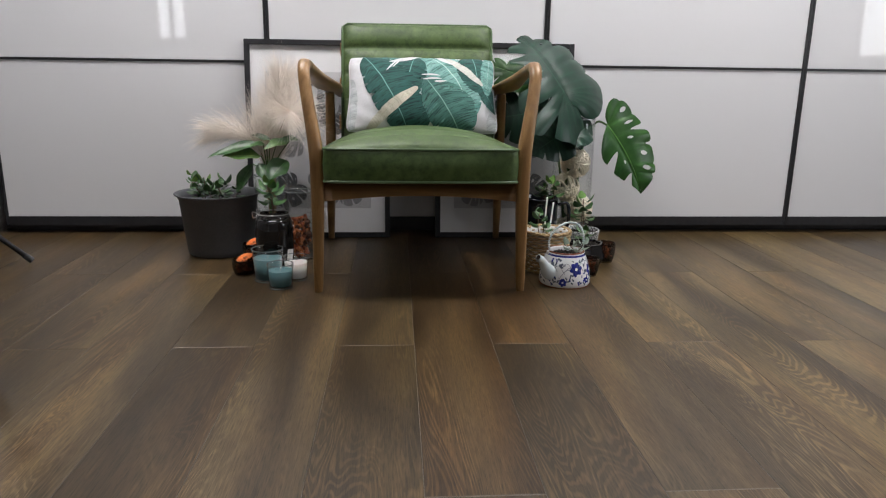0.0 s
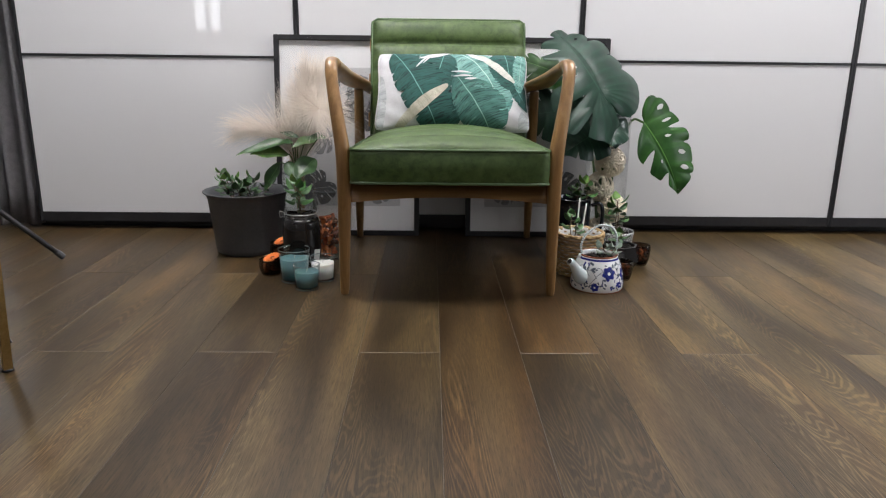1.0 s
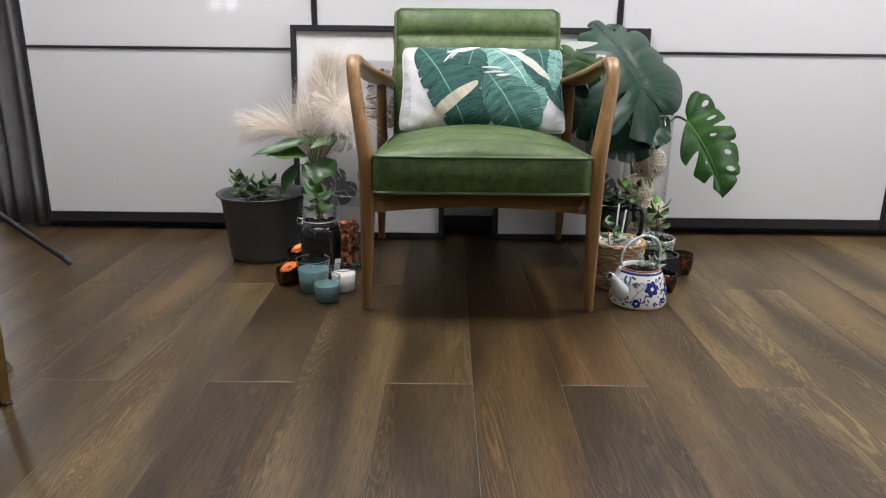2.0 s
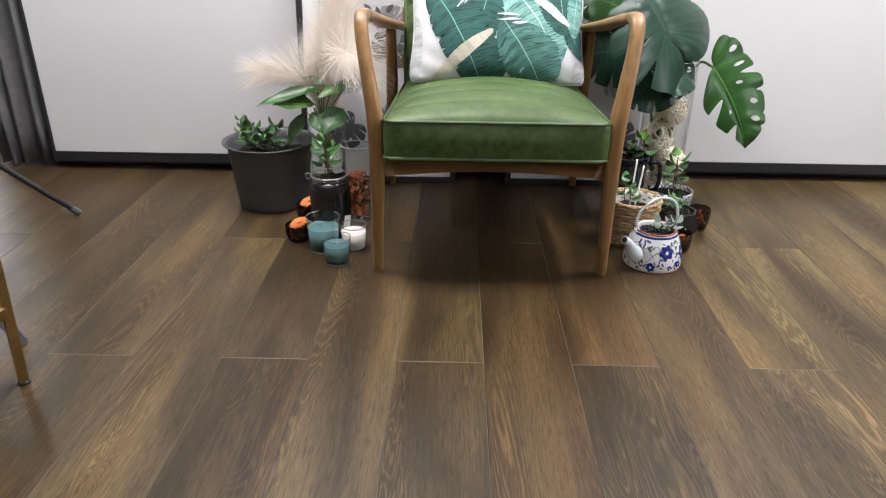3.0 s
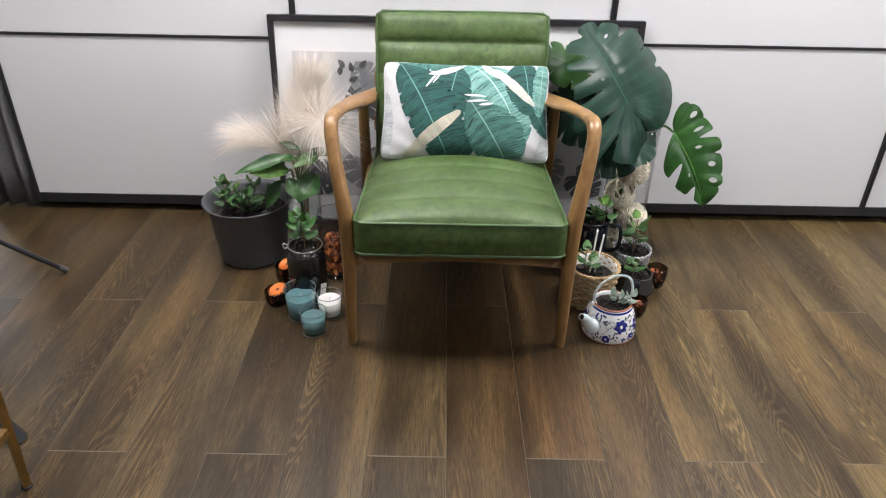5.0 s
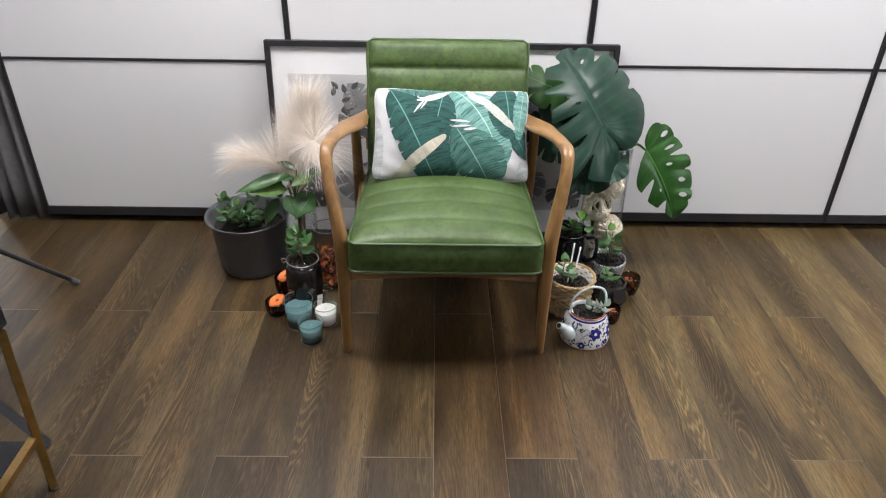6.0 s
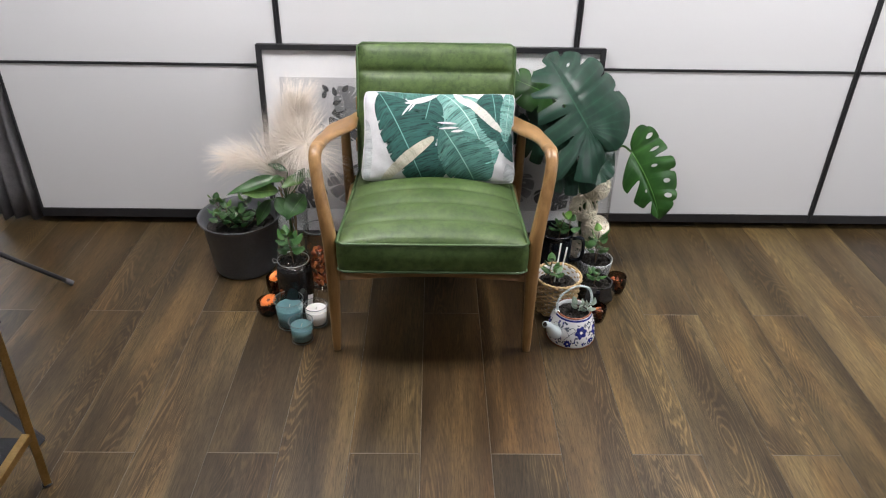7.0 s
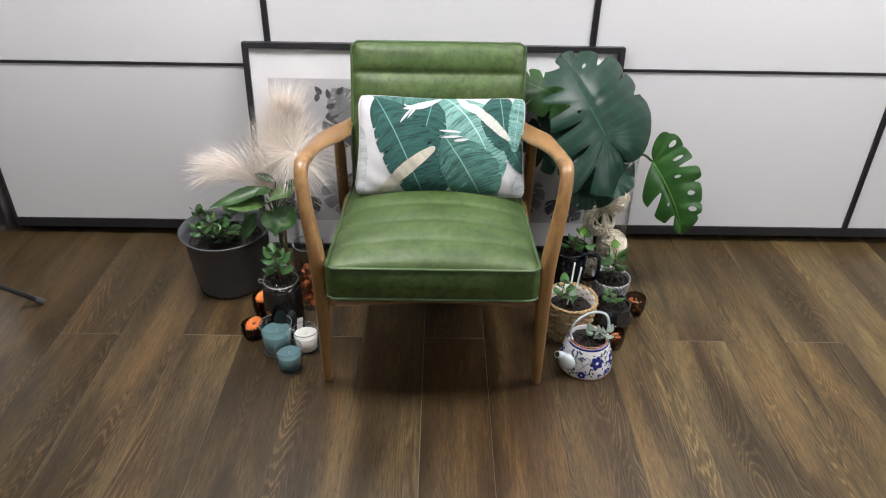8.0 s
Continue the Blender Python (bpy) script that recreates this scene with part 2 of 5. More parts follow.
M = dict(
    panel=mat("white_glass", (0.655, 0.655, 0.67), 0.018, IOR=1.5),
    black=speckled("black_aluminium", (0.012, 0.012, 0.014), (0.022, 0.022, 0.025), 60, 0.4, 0.05),
    wall=speckled("matt_paint", (0.70, 0.69, 0.68), (0.78, 0.77, 0.76), 90, 0.85, 0.1),
    # Grey set low to hold down bounced fill; the real wall colour is unknown.
    grey_wall=speckled("grey_paint", (0.20, 0.20, 0.205), (0.25, 0.25, 0.255), 90, 0.85, 0.1),
    under=speckled("underlay", (0.30, 0.26, 0.21), (0.42, 0.37, 0.31), 40, 0.8),
    plank=plank_material(),
    # Paler chamfer colour on plank ends paints the highlight along their bevels.
    joint=speckled("worn_plank_end", (0.05, 0.037, 0.025), (0.135, 0.108, 0.077), 14, 0.5, 0.1),
    seam=speckled("worn_plank_edge", (0.022, 0.016, 0.009), (0.085, 0.066, 0.044), 9, 0.5, 0.1),
    leather=leather_material(),
    piping=speckled("green_piping", (0.035, 0.07, 0.022), (0.07, 0.12, 0.045), 60, 0.4, 0.1),
    piping_pale=speckled("pale_green_piping", (0.065, 0.115, 0.05), (0.12, 0.18, 0.095), 60, 0.4, 0.1),
    oak_z=wood("oak_upright", (0.135, 0.067, 0.023), (0.250, 0.132, 0.046), (0.365, 0.212, 0.087), 2),
    oak_y=wood("oak_lengthwise", (0.135, 0.067, 0.023), (0.250, 0.132, 0.046), (0.365, 0.212, 0.087), 1),
    oak_x=wood("oak_crosswise", (0.135, 0.064, 0.022), (0.255, 0.130, 0.046), (0.365, 0.205, 0.084), 0),
    soil=speckled("potting_soil", (0.003, 0.0025, 0.002), (0.020, 0.014, 0.010), 160, 0.9, 1.0),
    anthracite=speckled("anthracite_plastic", (0.058, 0.060, 0.066), (0.078, 0.080, 0.087), 120, 0.5, 0.1),
    glass=glass_material("clear_glass", (0.985, 0.99, 0.988)),
    pane=glass_material("picture_glass", (0.99, 0.99, 0.99)),
    # Opaque grey rings paint the edge highlights that the thin clear glass lacks.
    glass_rim=mat("glass_rim", (0.17, 0.19, 0.19), 0.10, IOR=1.5),
    teal_wax=speckled("teal_wax", (0.062, 0.145, 0.158), (0.095, 0.195, 0.208), 30, 0.45, 0.1, Subsurface_Weight=0.1),
    white_wax=speckled("white_wax", (0.72, 0.70, 0.66), (0.82, 0.80, 0.77), 30, 0.45, 0.1, Subsurface_Weight=0.1),
    wick=mat("wick", (0.5, 0.47, 0.4), 0.9),
    darkglass=mat("dark_glass", (0.012, 0.011, 0.011), 0.06, IOR=1.5),
    smoke=glass_material("smoked_glass", (0.45, 0.40, 0.37)),
    steel=mat("steel_wire", (0.55, 0.55, 0.56), 0.3, 1.0),
    orange=speckled("orange_petal", (0.62, 0.13, 0.018), (0.90, 0.28, 0.06), 80, 0.6, 0.1),
    brown=speckled("dried_flower", (0.06, 0.022, 0.012), (0.34, 0.085, 0.03), 45, 0.8, 0.4),
    plume=speckled("pampas_hair", (0.74, 0.66, 0.58), (0.86, 0.81, 0.75), 30, 0.8, 0.0),
    stalk=speckled("dry_stalk", (0.20, 0.13, 0.07), (0.38, 0.27, 0.16), 60, 0.7, 0.1),
    rattan=speckled("pale_rattan", (0.74, 0.65, 0.50), (0.90, 0.84, 0.72), 50, 0.6, 0.1),
    wicker=speckled("woven_wicker", (0.22, 0.135, 0.055), (0.48, 0.34, 0.17), 70, 0.6, 0.3),
    cloth=speckled("white_lining", (0.62, 0.61, 0.59), (0.76, 0.75, 0.73), 120, 0.9, 0.2),
    china=mat("white_china", (0.78, 0.79, 0.80), 0.12, IOR=1.5),
    celadon=speckled("pale_celadon", (0.48, 0.55, 0.57), (0.62, 0.68, 0.69), 12, 0.12, 0.02),
    cobalt=speckled("cobalt_paint", (0.010, 0.014, 0.12), (0.035, 0.05, 0.30), 120, 0.2, 0.02),
    inkgrey=mat("grey_brush_paint", (0.10, 0.12, 0.16), 0.25),
    russet=mat("russet_glaze", (0.25, 0.09, 0.05), 0.25),
    enamel=mat("dark_blue_enamel", (0.005, 0.007, 0.012), 0.12),
    crackle=None,
    gold=speckled("brushed_brass", (0.34, 0.22, 0.08), (0.50, 0.34, 0.14), 200, 0.34, 0.1, metal=1.0),
    lacquer=speckled("black_lacquer", (0.012, 0.012, 0.014), (0.02, 0.02, 0.023), 20, 0.25, 0.02),
    curtain=speckled("charcoal_curtain", (0.18, 0.174, 0.186), (0.26, 0.252, 0.266), 220, 0.9, 0.4),
    mat_board=speckled("white_mat_board", (0.74, 0.74, 0.75), (0.80, 0.80, 0.81), 200, 0.9, 0.05),
    print_bg=speckled("grey_print_paper", (0.46, 0.46, 0.475), (0.56, 0.56, 0.575), 5, 0.8, 0.02),
    print_ink=speckled("dark_print_ink", (0.045, 0.048, 0.052), (0.12, 0.125, 0.13), 30, 0.8, 0.02),
    print_mid=speckled("mid_print_ink", (0.17, 0.175, 0.185), (0.30, 0.305, 0.315), 30, 0.8, 0.02),
    pillow=speckled("white_cotton", (0.44, 0.44, 0.45), (0.53, 0.53, 0.54), 300, 0.9, 0.3),
    monstera=leaf_material("deep_monstera", (0.007, 0.027, 0.017), (0.015, 0.047, 0.030), (0.032, 0.085, 0.053), 0.36, 95.0, 0.6),
    monstera_b=leaf_material("fresh_monstera", (0.012, 0.048, 0.010), (0.030, 0.090, 0.018), (0.12, 0.26, 0.07), 0.33, 50.0, 0.35),
    pothos=leaf_material("pothos_leaf", (0.012, 0.046, 0.010), (0.032, 0.096, 0.019), (0.13, 0.26, 0.07), 0.40, 30.0, 0.3),
    pothos_y=leaf_material("variegated_leaf", (0.025, 0.085, 0.014), (0.11, 0.19, 0.04), (0.32, 0.4, 0.16), 0.40, 30.0, 0.3),
    small_leaf=leaf_material("small_leaf", (0.022, 0.075, 0.018), (0.06, 0.15, 0.04), (0.13, 0.25, 0.08), 0.35, 30.0, 0.3),
    young_leaf=leaf_material("young_leaf", (0.08, 0.20, 0.03), (0.20, 0.38, 0.08), (0.3, 0.45, 0.15), 0.4, 30.0, 0.3),
    grey_leaf=leaf_material("grey_green_leaf", (0.12, 0.17, 0.13), (0.26, 0.31, 0.26), (0.45, 0.5, 0.42), 0.5, 30.0, 0.3),
    stem=mat("green_stem", (0.06, 0.13, 0.03), 0.45),
    bark=mat("brown_stem", (0.09, 0.055, 0.03), 0.7),
    stick=mat("white_stick", (0.76, 0.75, 0.72), 0.6),
    lampwhite=mat("white_diffuser", (0.8, 0.8, 0.8), 0.5),
)


def crackle_material():
    m = mat("crackled_white_glaze", (0.6, 0.6, 0.6), 0.3)
    v = coords(m)
    w = nd(m, "ShaderNodeTexVoronoi", Scale=110.0)
    w.feature = "DISTANCE_TO_EDGE"
    ln(m, v, w.inputs["Vector"])
    base(m, ramp(m, w.outputs["Distance"], [(0.05, (0.06, 0.062, 0.065)), (0.16, (0.55, 0.56, 0.57))]))
    return m


M["crackle"] = crackle_material()
for key in ("monstera", "monstera_b"):
    M[key].node_tree.nodes["Principled BSDF"].inputs["Specular IOR Level"].default_value = 0.26
diff = M["lampwhite"].node_tree.nodes["Principled BSDF"]
diff.inputs["Emission Color"].default_value = (1, 0.97, 0.94, 1)
diff.inputs["Emission Strength"].default_value = 4.0


# ---- building blocks ----
def thing(name, loc, label, category, group="", kind="", rz=0):
    ob = new(name)
    ob.matrix_world = pose(*loc, 0, 0, rz)
    ob.empty_display_size = 0.05
    return tagged(ob, label, category, group, kind)


def part(name, bm, material, parent, label="", smooth=True, m=None):
    me = bpy.data.meshes.new(name)
    bmesh.ops.recalc_face_normals(bm, faces=bm.faces)
    bm.to_mesh(me)
    bm.free()
    me.materials.append(material)
    me.polygons.foreach_set("use_smooth", [smooth] * len(me.polygons))
    ob = new(name, me)
    if parent is not None:
        ob.parent = parent
    if m is not None:
        ob.matrix_basis = m
    if label:
        tagged(ob, label)
    return ob


def again(ob, m, parent=None):
    """The same mesh once more, at another pose under the same or another parent."""
    o = new(ob.name.split(".")[0], ob.data)
    o.parent = parent or ob.parent
    o.matrix_basis = m
    return o


def box(lo, hi, bevel=0.0, bm=None, segs=2):
    bm = bm or bmesh.new()
    c = [(a + b) / 2 for a, b in zip(lo, hi)]
    s = [abs(b - a) for a, b in zip(lo, hi)]
    r = bmesh.ops.create_cube(bm, size=1, matrix=Matrix.Translation(c) @ Matrix.Diagonal((*s, 1)))
    if bevel:
        edges = list({e for v in r["verts"] for e in v.link_edges})
        bmesh.ops.bevel(bm, geom=edges, offset=bevel, segments=segs, affect="EDGES")
    return bm


def lathe(profile, segs=40, bm=None, centre=(0, 0)):
    """A body turned about z from (radius, height) pairs; radius 0 closes it."""
    bm = bm or bmesh.new()
    rings = []
    for r, z in profile:
        if r < 1e-5:
            rings.append([bm.verts.new((centre[0], centre[1], z))])
        else:
            rings.append([bm.verts.new((centre[0] + r * math.cos(2 * math.pi * i / segs), centre[1] + r * math.sin(2 * math.pi * i / segs), z)) for i in range(segs)])
    for a, b in zip(rings, rings[1:]):
        for i in range(segs):
            j = (i + 1) % segs
            if len(a) == 1 and len(b) == 1:
                continue
            if len(a) == 1:
                bm.faces.new((a[0], b[j], b[i]))
            elif len(b) == 1:
                bm.faces.new((a[i], a[j], b[0]))
            else:
                bm.faces.new((a[i], a[j], b[j], b[i]))
    return bm


def smooth_path(points, steps=6):
    """A Catmull-Rom curve through tuples of any length."""
    pts = [np.array(p, float) for p in points]
    pts = [2 * pts[0] - pts[1]] + pts + [2 * pts[-1] - pts[-2]]
    out = []
    for i in range(1, len(pts) - 2):
        a, b, c, d = pts[i - 1:i + 3]
        for k in range(steps):
            t = k / steps
            out.append(0.5 * (2 * b + (c - a) * t + (2 * a - 5 * b + 4 * c - d) * t * t + (3 * b - a - 3 * c + d) * t ** 3))
    out.append(pts[-2])
    return out


def sweep(rows, side=(1, 0, 0), segs=12, bm=None, power=2.0, closed=False):
    """A tube along rows of (x, y, z, half width, half thickness); the width lies along side."""
    bm = bm or bmesh.new()
    rings = []
    n = len(rows)
    for i, row in enumerate(rows):
        p = Vector(row[:3])
        if closed:
            d = Vector(rows[(i + 1) % n][:3]) - Vector(rows[i - 1][:3])
        else:
            d = Vector(rows[min(i + 1, n - 1)][:3]) - Vector(rows[max(i - 1, 0)][:3])
        d.normalize()
        s = Vector(side)
        s = s - d * s.dot(d)
        if s.length < 1e-3:
            s = d.orthogonal()
        s.normalize()
        t = d.cross(s)
        ring = []
        for k in range(segs):
            a = 2 * math.pi * k / segs
            ca, sa = math.cos(a), math.sin(a)
            ca = math.copysign(abs(ca) ** (2 / power), ca)
            sa = math.copysign(abs(sa) ** (2 / power), sa)
            ring.append(bm.verts.new(p + s * ca * row[3] + t * sa * row[4]))
        rings.append(ring)
    pairs = list(zip(rings, rings[1:])) + ([(rings[-1], rings[0])] if closed else [])
    for a, b in pairs:
        for k in range(segs):
            j = (k + 1) % segs
            bm.faces.new((a[k], a[j], b[j], b[k]))
    if not closed:
        bm.faces.new(rings[0][::-1])
        bm.faces.new(rings[-1])
    return bm


def tube(points, r, segs=8, bm=None, steps=6, closed=False):
    rows = [(*p[:3], r, r) for p in (smooth_path(points, steps) if steps else points)]
    return sweep(rows, (0.31, 0.2, 0.93), segs, bm, closed=closed)


def grid_mesh(fn, nu, nv, bm=None, uv=None, keep=None):
    """A sheet of fn(i / nu, j / nv) with its uv."""
    bm = bm or bmesh.new()
    layer = bm.loops.layers.uv.verify()
    vs = [[bm.verts.new(fn(i / nu, j / nv)) for j in range(nv + 1)] for i in range(nu + 1)]
    for i in range(nu):
        for j in range(nv):
            f = bm.faces.new((vs[i][j], vs[i + 1][j], vs[i + 1][j + 1], vs[i][j + 1]))
            for l, (a, b) in zip(f.loops, ((i, j), (i + 1, j), (i + 1, j + 1), (i, j + 1))):
                l[layer].uv = uv(a / nu, b / nv) if uv else (a / nu, b / nv)
    return bm


def basis(origin, x, y):
    """A pose whose x and y axes lie along the given ways."""
    x = Vector(x).normalized()
    z = x.cross(Vector(y)).normalized()
    y = z.cross(x)
    m = Matrix((x, y, z)).transposed().to_4x4()
    m.translation = origin
    return m


# ---- the room ----
WALL_Y, PLINTH_Y, SEAM_Z = 0.785, 0.838, 0.655
X0, X1, Y0, Y1, TOP = -2.6, 3.3, -4.2, 1.45, 2.5


def slab(name, lo, hi, material, label, category):
    return tagged(part(name, box(lo, hi), material, None, smooth=False), label, category, kind="structure")


# Walls and ceiling out of view; their grey is there to cut bounced light.
slab("wall_west", (X0 - 0.1, Y0 - 0.1, 0), (X0, Y1 + 0.1, TOP), M["grey_wall"], "unseen side wall of the room, grey to cut bounced light", "wall")
slab("ceiling", (X0 - 0.1, Y0 - 0.1, TOP), (X1 + 0.1, Y1 + 0.1, TOP + 0.1), M["grey_wall"], "unseen ceiling of the room, grey to cut bounced light", "ceiling")


def wall_with_opening(name, lo, hi, a0, a1, z0, z1, axis, label):
    """A wall along x (axis 0) or y (axis 1) with one opening through it."""
    bm = bmesh.new()
    def piece(s0, s1, b, t):
        l, h = list(lo), list(hi)
        l[axis], h[axis], l[2], h[2] = s0, s1, b, t
        box(l, h, bm=bm)
    piece(lo[axis], a0, lo[2], hi[2])
    piece(a1, hi[axis], lo[2], hi[2])
    piece(a0, a1, z1, hi[2])
    if z0 > lo[2] + 0.01:
        piece(a0, a1, lo[2], z0)
    return tagged(part(name, bm, M["grey_wall"], None, smooth=False), label, "wall", kind="structure")


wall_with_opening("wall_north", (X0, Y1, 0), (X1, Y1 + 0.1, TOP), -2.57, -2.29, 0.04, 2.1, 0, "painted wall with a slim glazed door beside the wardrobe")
wall_with_opening("wall_south", (X0, Y0 - 0.1, 0), (X1, Y0, TOP), -2.56, -2.20, 0.90, 2.1, 0, "painted wall with a slim window")
wall_with_opening("wall_east", (X1, Y0 - 0.1, 0), (X1 + 0.1, Y1 + 0.1, TOP), -1.56, -0.40, 0.72, 2.0, 1, "painted side wall with a wide window")


def window(name, centre, width, height, rz, label):
    w = thing(name, centre, label, "window", kind="structure", rz=rz)
    hw, hh, t = width / 2, height / 2, 0.045
    frame_bm = bmesh.new()
    for lo, hi in (((-hw, -0.03, -hh), (-hw + t, 0.03, hh)), ((hw - t, -0.03, -hh), (hw, 0.03, hh)),
                   ((-hw + t, -0.03, hh - t), (hw - t, 0.03, hh)), ((-hw + t, -0.03, -hh), (hw - t, 0.03, -hh + t)),
                   ((-t / 2, -0.028, -hh + t), (t / 2, 0.028, hh - t))):
        box(lo, hi, 0.004, frame_bm)
    part("window_frame", frame_bm, M["black"], w, smooth=False)
    for s in (-1, 1):
        a, b = sorted((s * t / 2, s * (hw - t)))
        p = part("pane", box((a, -0.003, -hh + t), (b, 0.003, hh - t)), M["pane"], w, smooth=False)
        p.visible_shadow = False
    return w


window("window_1", (-2.38, Y0 - 0.05, 1.50), 0.36, 1.20, 0, "slim black-framed window to daylight")
window("window_2", (X1 + 0.05, -0.98, 1.36), 1.16, 1.28, 90, "black-framed side window to daylight")
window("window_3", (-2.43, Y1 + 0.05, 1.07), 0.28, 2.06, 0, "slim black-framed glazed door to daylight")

glow = mat("bright_daylight", (0.8, 0.8, 0.8), 1.0)
gb = glow.node_tree.nodes["Principled BSDF"]
gb.inputs["Emission Color"].default_value = (0.93, 0.96, 1.0, 1)
gb.inputs["Emission Strength"].default_value = 8.0
slab("backdrop", (-4.2, -5.6, -0.2), (0.4, -5.55, 3.2), glow, "plain bright daylight outside the slim window", "backdrop")
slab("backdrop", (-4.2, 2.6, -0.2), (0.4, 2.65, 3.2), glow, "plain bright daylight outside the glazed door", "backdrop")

for lx, ly in CEILING_LIGHTS:
    f = thing("ceiling_light", (lx, ly, TOP), "flat white rectangular ceiling light panel", "ceiling light", "ceiling light panels")
    part("frame", box((-0.62, -0.32, -0.03), (0.62, 0.32, 0), 0.004), M["cloth"], f, smooth=False)
    part("diffuser", box((-0.59, -0.29, -0.036), (0.59, 0.29, -0.031)), M["lampwhite"], f, smooth=False)

ground = slab("ground", (-400, -400, -0.35), (400, 400, -0.25), M["under"], "plain ground outside the room", "ground")
floor = slab("floor", (X0 - 0.1, Y0 - 0.1, -0.25), (X1 + 0.1, Y1 + 0.1, -0.0035), M["under"], "dark brown wood-look plank floor with light joints", "floor")


# ---- sliding wardrobe ----
DOORS = [(-1.567, -0.547), (-0.547, 0.503), (0.503, 1.535), (1.535, 2.565)]
wardrobe = thing("wardrobe", (0.5, 1.15, 0), "black-framed built-in wardrobe behind white glass sliding doors", "wardrobe", kind="structure")


def w_part(name, lo, hi, material, parent=wardrobe, off=(0.5, 1.15, 0), bevel=0.0, label=""):
    return part(name, box([a - b for a, b in zip(lo, off)], [a - b for a, b in zip(hi, off)], bevel), material, parent, label, smooth=False)


w_part("plinth", (-1.6, PLINTH_Y, 0), (2.6, PLINTH_Y + 0.5, 0.05), M["black"], label="black recessed plinth")
w_part("top_panel", (-1.6, 0.78, 2.41), (2.6, 1.40, 2.45), M["black"])
w_part("side_panel", (-1.6, 0.86, 0.052), (-1.58, 1.40, 2.408), M["black"])
w_part("side_panel", (2.58, 0.86, 0.052), (2.6, 1.40, 2.408), M["black"])
w_part("back_panel", (-1.58, 1.38, 0.052), (2.58, 1.40, 2.408), M["black"])
for a, b in DOORS:
    off = ((a + b) / 2, WALL_Y, 0)
    d = thing("sliding_door", off, "sliding wardrobe door of four glossy white glass panels in a slim black frame", "sliding door", "wardrobe sliding doors")
    st = 0.0098
    ys, ye = WALL_Y - 0.006, WALL_Y + 0.03
    w_part("stile", (a + 0.0008, ys, 0.03), (a + st, ye, 2.40), M["black"], d, off, 0.001)
    w_part("stile", (b - st, ys, 0.03), (b - 0.0008, ye, 2.40), M["black"], d, off, 0.001)
    w_part("bottom_rail", (a + st, ys + 0.001, 0.03), (b - st, ye, 0.066), M["black"], d, off, 0.001)
    w_part("top_rail", (a + st, ys + 0.001, 2.375), (b - st, ye, 2.40), M["black"], d, off, 0.001)
    levels = [0.066, SEAM_Z, SEAM_Z + 0.589, SEAM_Z + 1.178, 2.375]
    for i in range(4):
        if i:
            w_part("glazing_bar", (a + st, ys + 0.002, levels[i] - 0.0045), (b - st, ye, levels[i] + 0.0045), M["black"], d, off, 0.001)
        w_part("panel", (a + st, WALL_Y, levels[i] + (0.0045 if i else 0)), (b - st, WALL_Y + 0.008, levels[i + 1] - (0.0045 if i < 3 else 0)), M["panel"], d, off, 0.0008, "glossy white glass panel")


# ---- curtain ----
def curtain():
    c = thing("curtain", (-1.66, 0.80, 0.0), "charcoal grey pleated curtain hanging to the floor beside the wardrobe", "curtain")
    def f(u, v):
        x = -0.115 + 0.21 * u + 0.01 * math.sin(9 * u + 2 * v)
        y = 0.026 * math.sin(u * 6.5 * math.pi) * (0.75 + 0.25 * math.sin(3 * v + 5 * u)) + 0.01 * math.sin(14 * u)
        return (x - 0.012 * (1 - v) * u, y, 0.012 + 2.43 * v)
    bm = grid_mesh(f, 72, 16)
    bmesh.ops.solidify(bm, geom=bm.faces, thickness=0.003)
    part("drape", bm, M["curtain"], c)
    part("curtain_rod", tube([(-0.3, 0, 2.46), (0.0, 0, 2.46), (0.12, 0, 2.46)], 0.012, 12), M["black"], c)


curtain()


# ---- armchair ----
def cushion(width0, width1, length, thick, ribs, rib_h, crown, edge=0.02):
    """A ribbed cushion: x across, y along its length from the front, z up from its seam plane. Returns the body and its edge rows."""
    bm = bmesh.new()
    nu, nv = 36, ribs * 12
    def half(v):
        d = min(v, 1 - v) * length
        w = width0 + (width1 - width0) * v
        r = 0.018
        return w - (r - math.sqrt(max(0, r * r - (r - d) ** 2)) if d < r else 0)
    def top(u, v):
        a = 2 * u - 1
        f = (v * ribs) % 1.0 if v < 1 else 1.0
        rib = (1 - abs(2 * f - 1) ** 2.6) ** 0.75
        e = (1 - abs(a) ** 8) * min(1.0, min(v, 1 - v) * length / edge + 0.0) ** 0.5
        c = crown * (1 - a * a) * (4 * v * (1 - v)) ** 0.6
        return (a * half(v), v * length, rib * rib_h * (1 - abs(a) ** 14) + c + e * 0.006)
    grid_mesh(top, nu, nv, bm)
    def low(u, v):
        a = 2 * u - 1
        return (a * (half(v) - 0.002), v * length, -thick)
    grid_mesh(low, nu, nv, bm)
    n = 6
    for sgn in (-1, 1):
        def wall_side(u, v):
            w = half(u) + 0.006 * math.sin(math.pi * v) * (1 - abs(2 * u - 1) ** 12)
            f = (u * ribs) % 1.0 if u < 1 else 1.0
            return (sgn * w, u * length, -thick * v)
        grid_mesh(wall_side, nv, n, bm)
    for v0 in (0, 1):
        def wall_end(u, v):
            a = 2 * u - 1
            return (a * half(v0), v0 * length + (1 if v0 else -1) * 0.008 * math.sin(math.pi * v) * (1 - a ** 6), -thick * v)
        grid_mesh(wall_end, nu, n, bm)
    bmesh.ops.remove_doubles(bm, verts=bm.verts, dist=0.0004)
    rim = [(-half(v), v * length) for v in np.linspace(0, 1, 40)] + [(half(v), v * length) for v in np.linspace(1, 0, 40)]
    return bm, rim


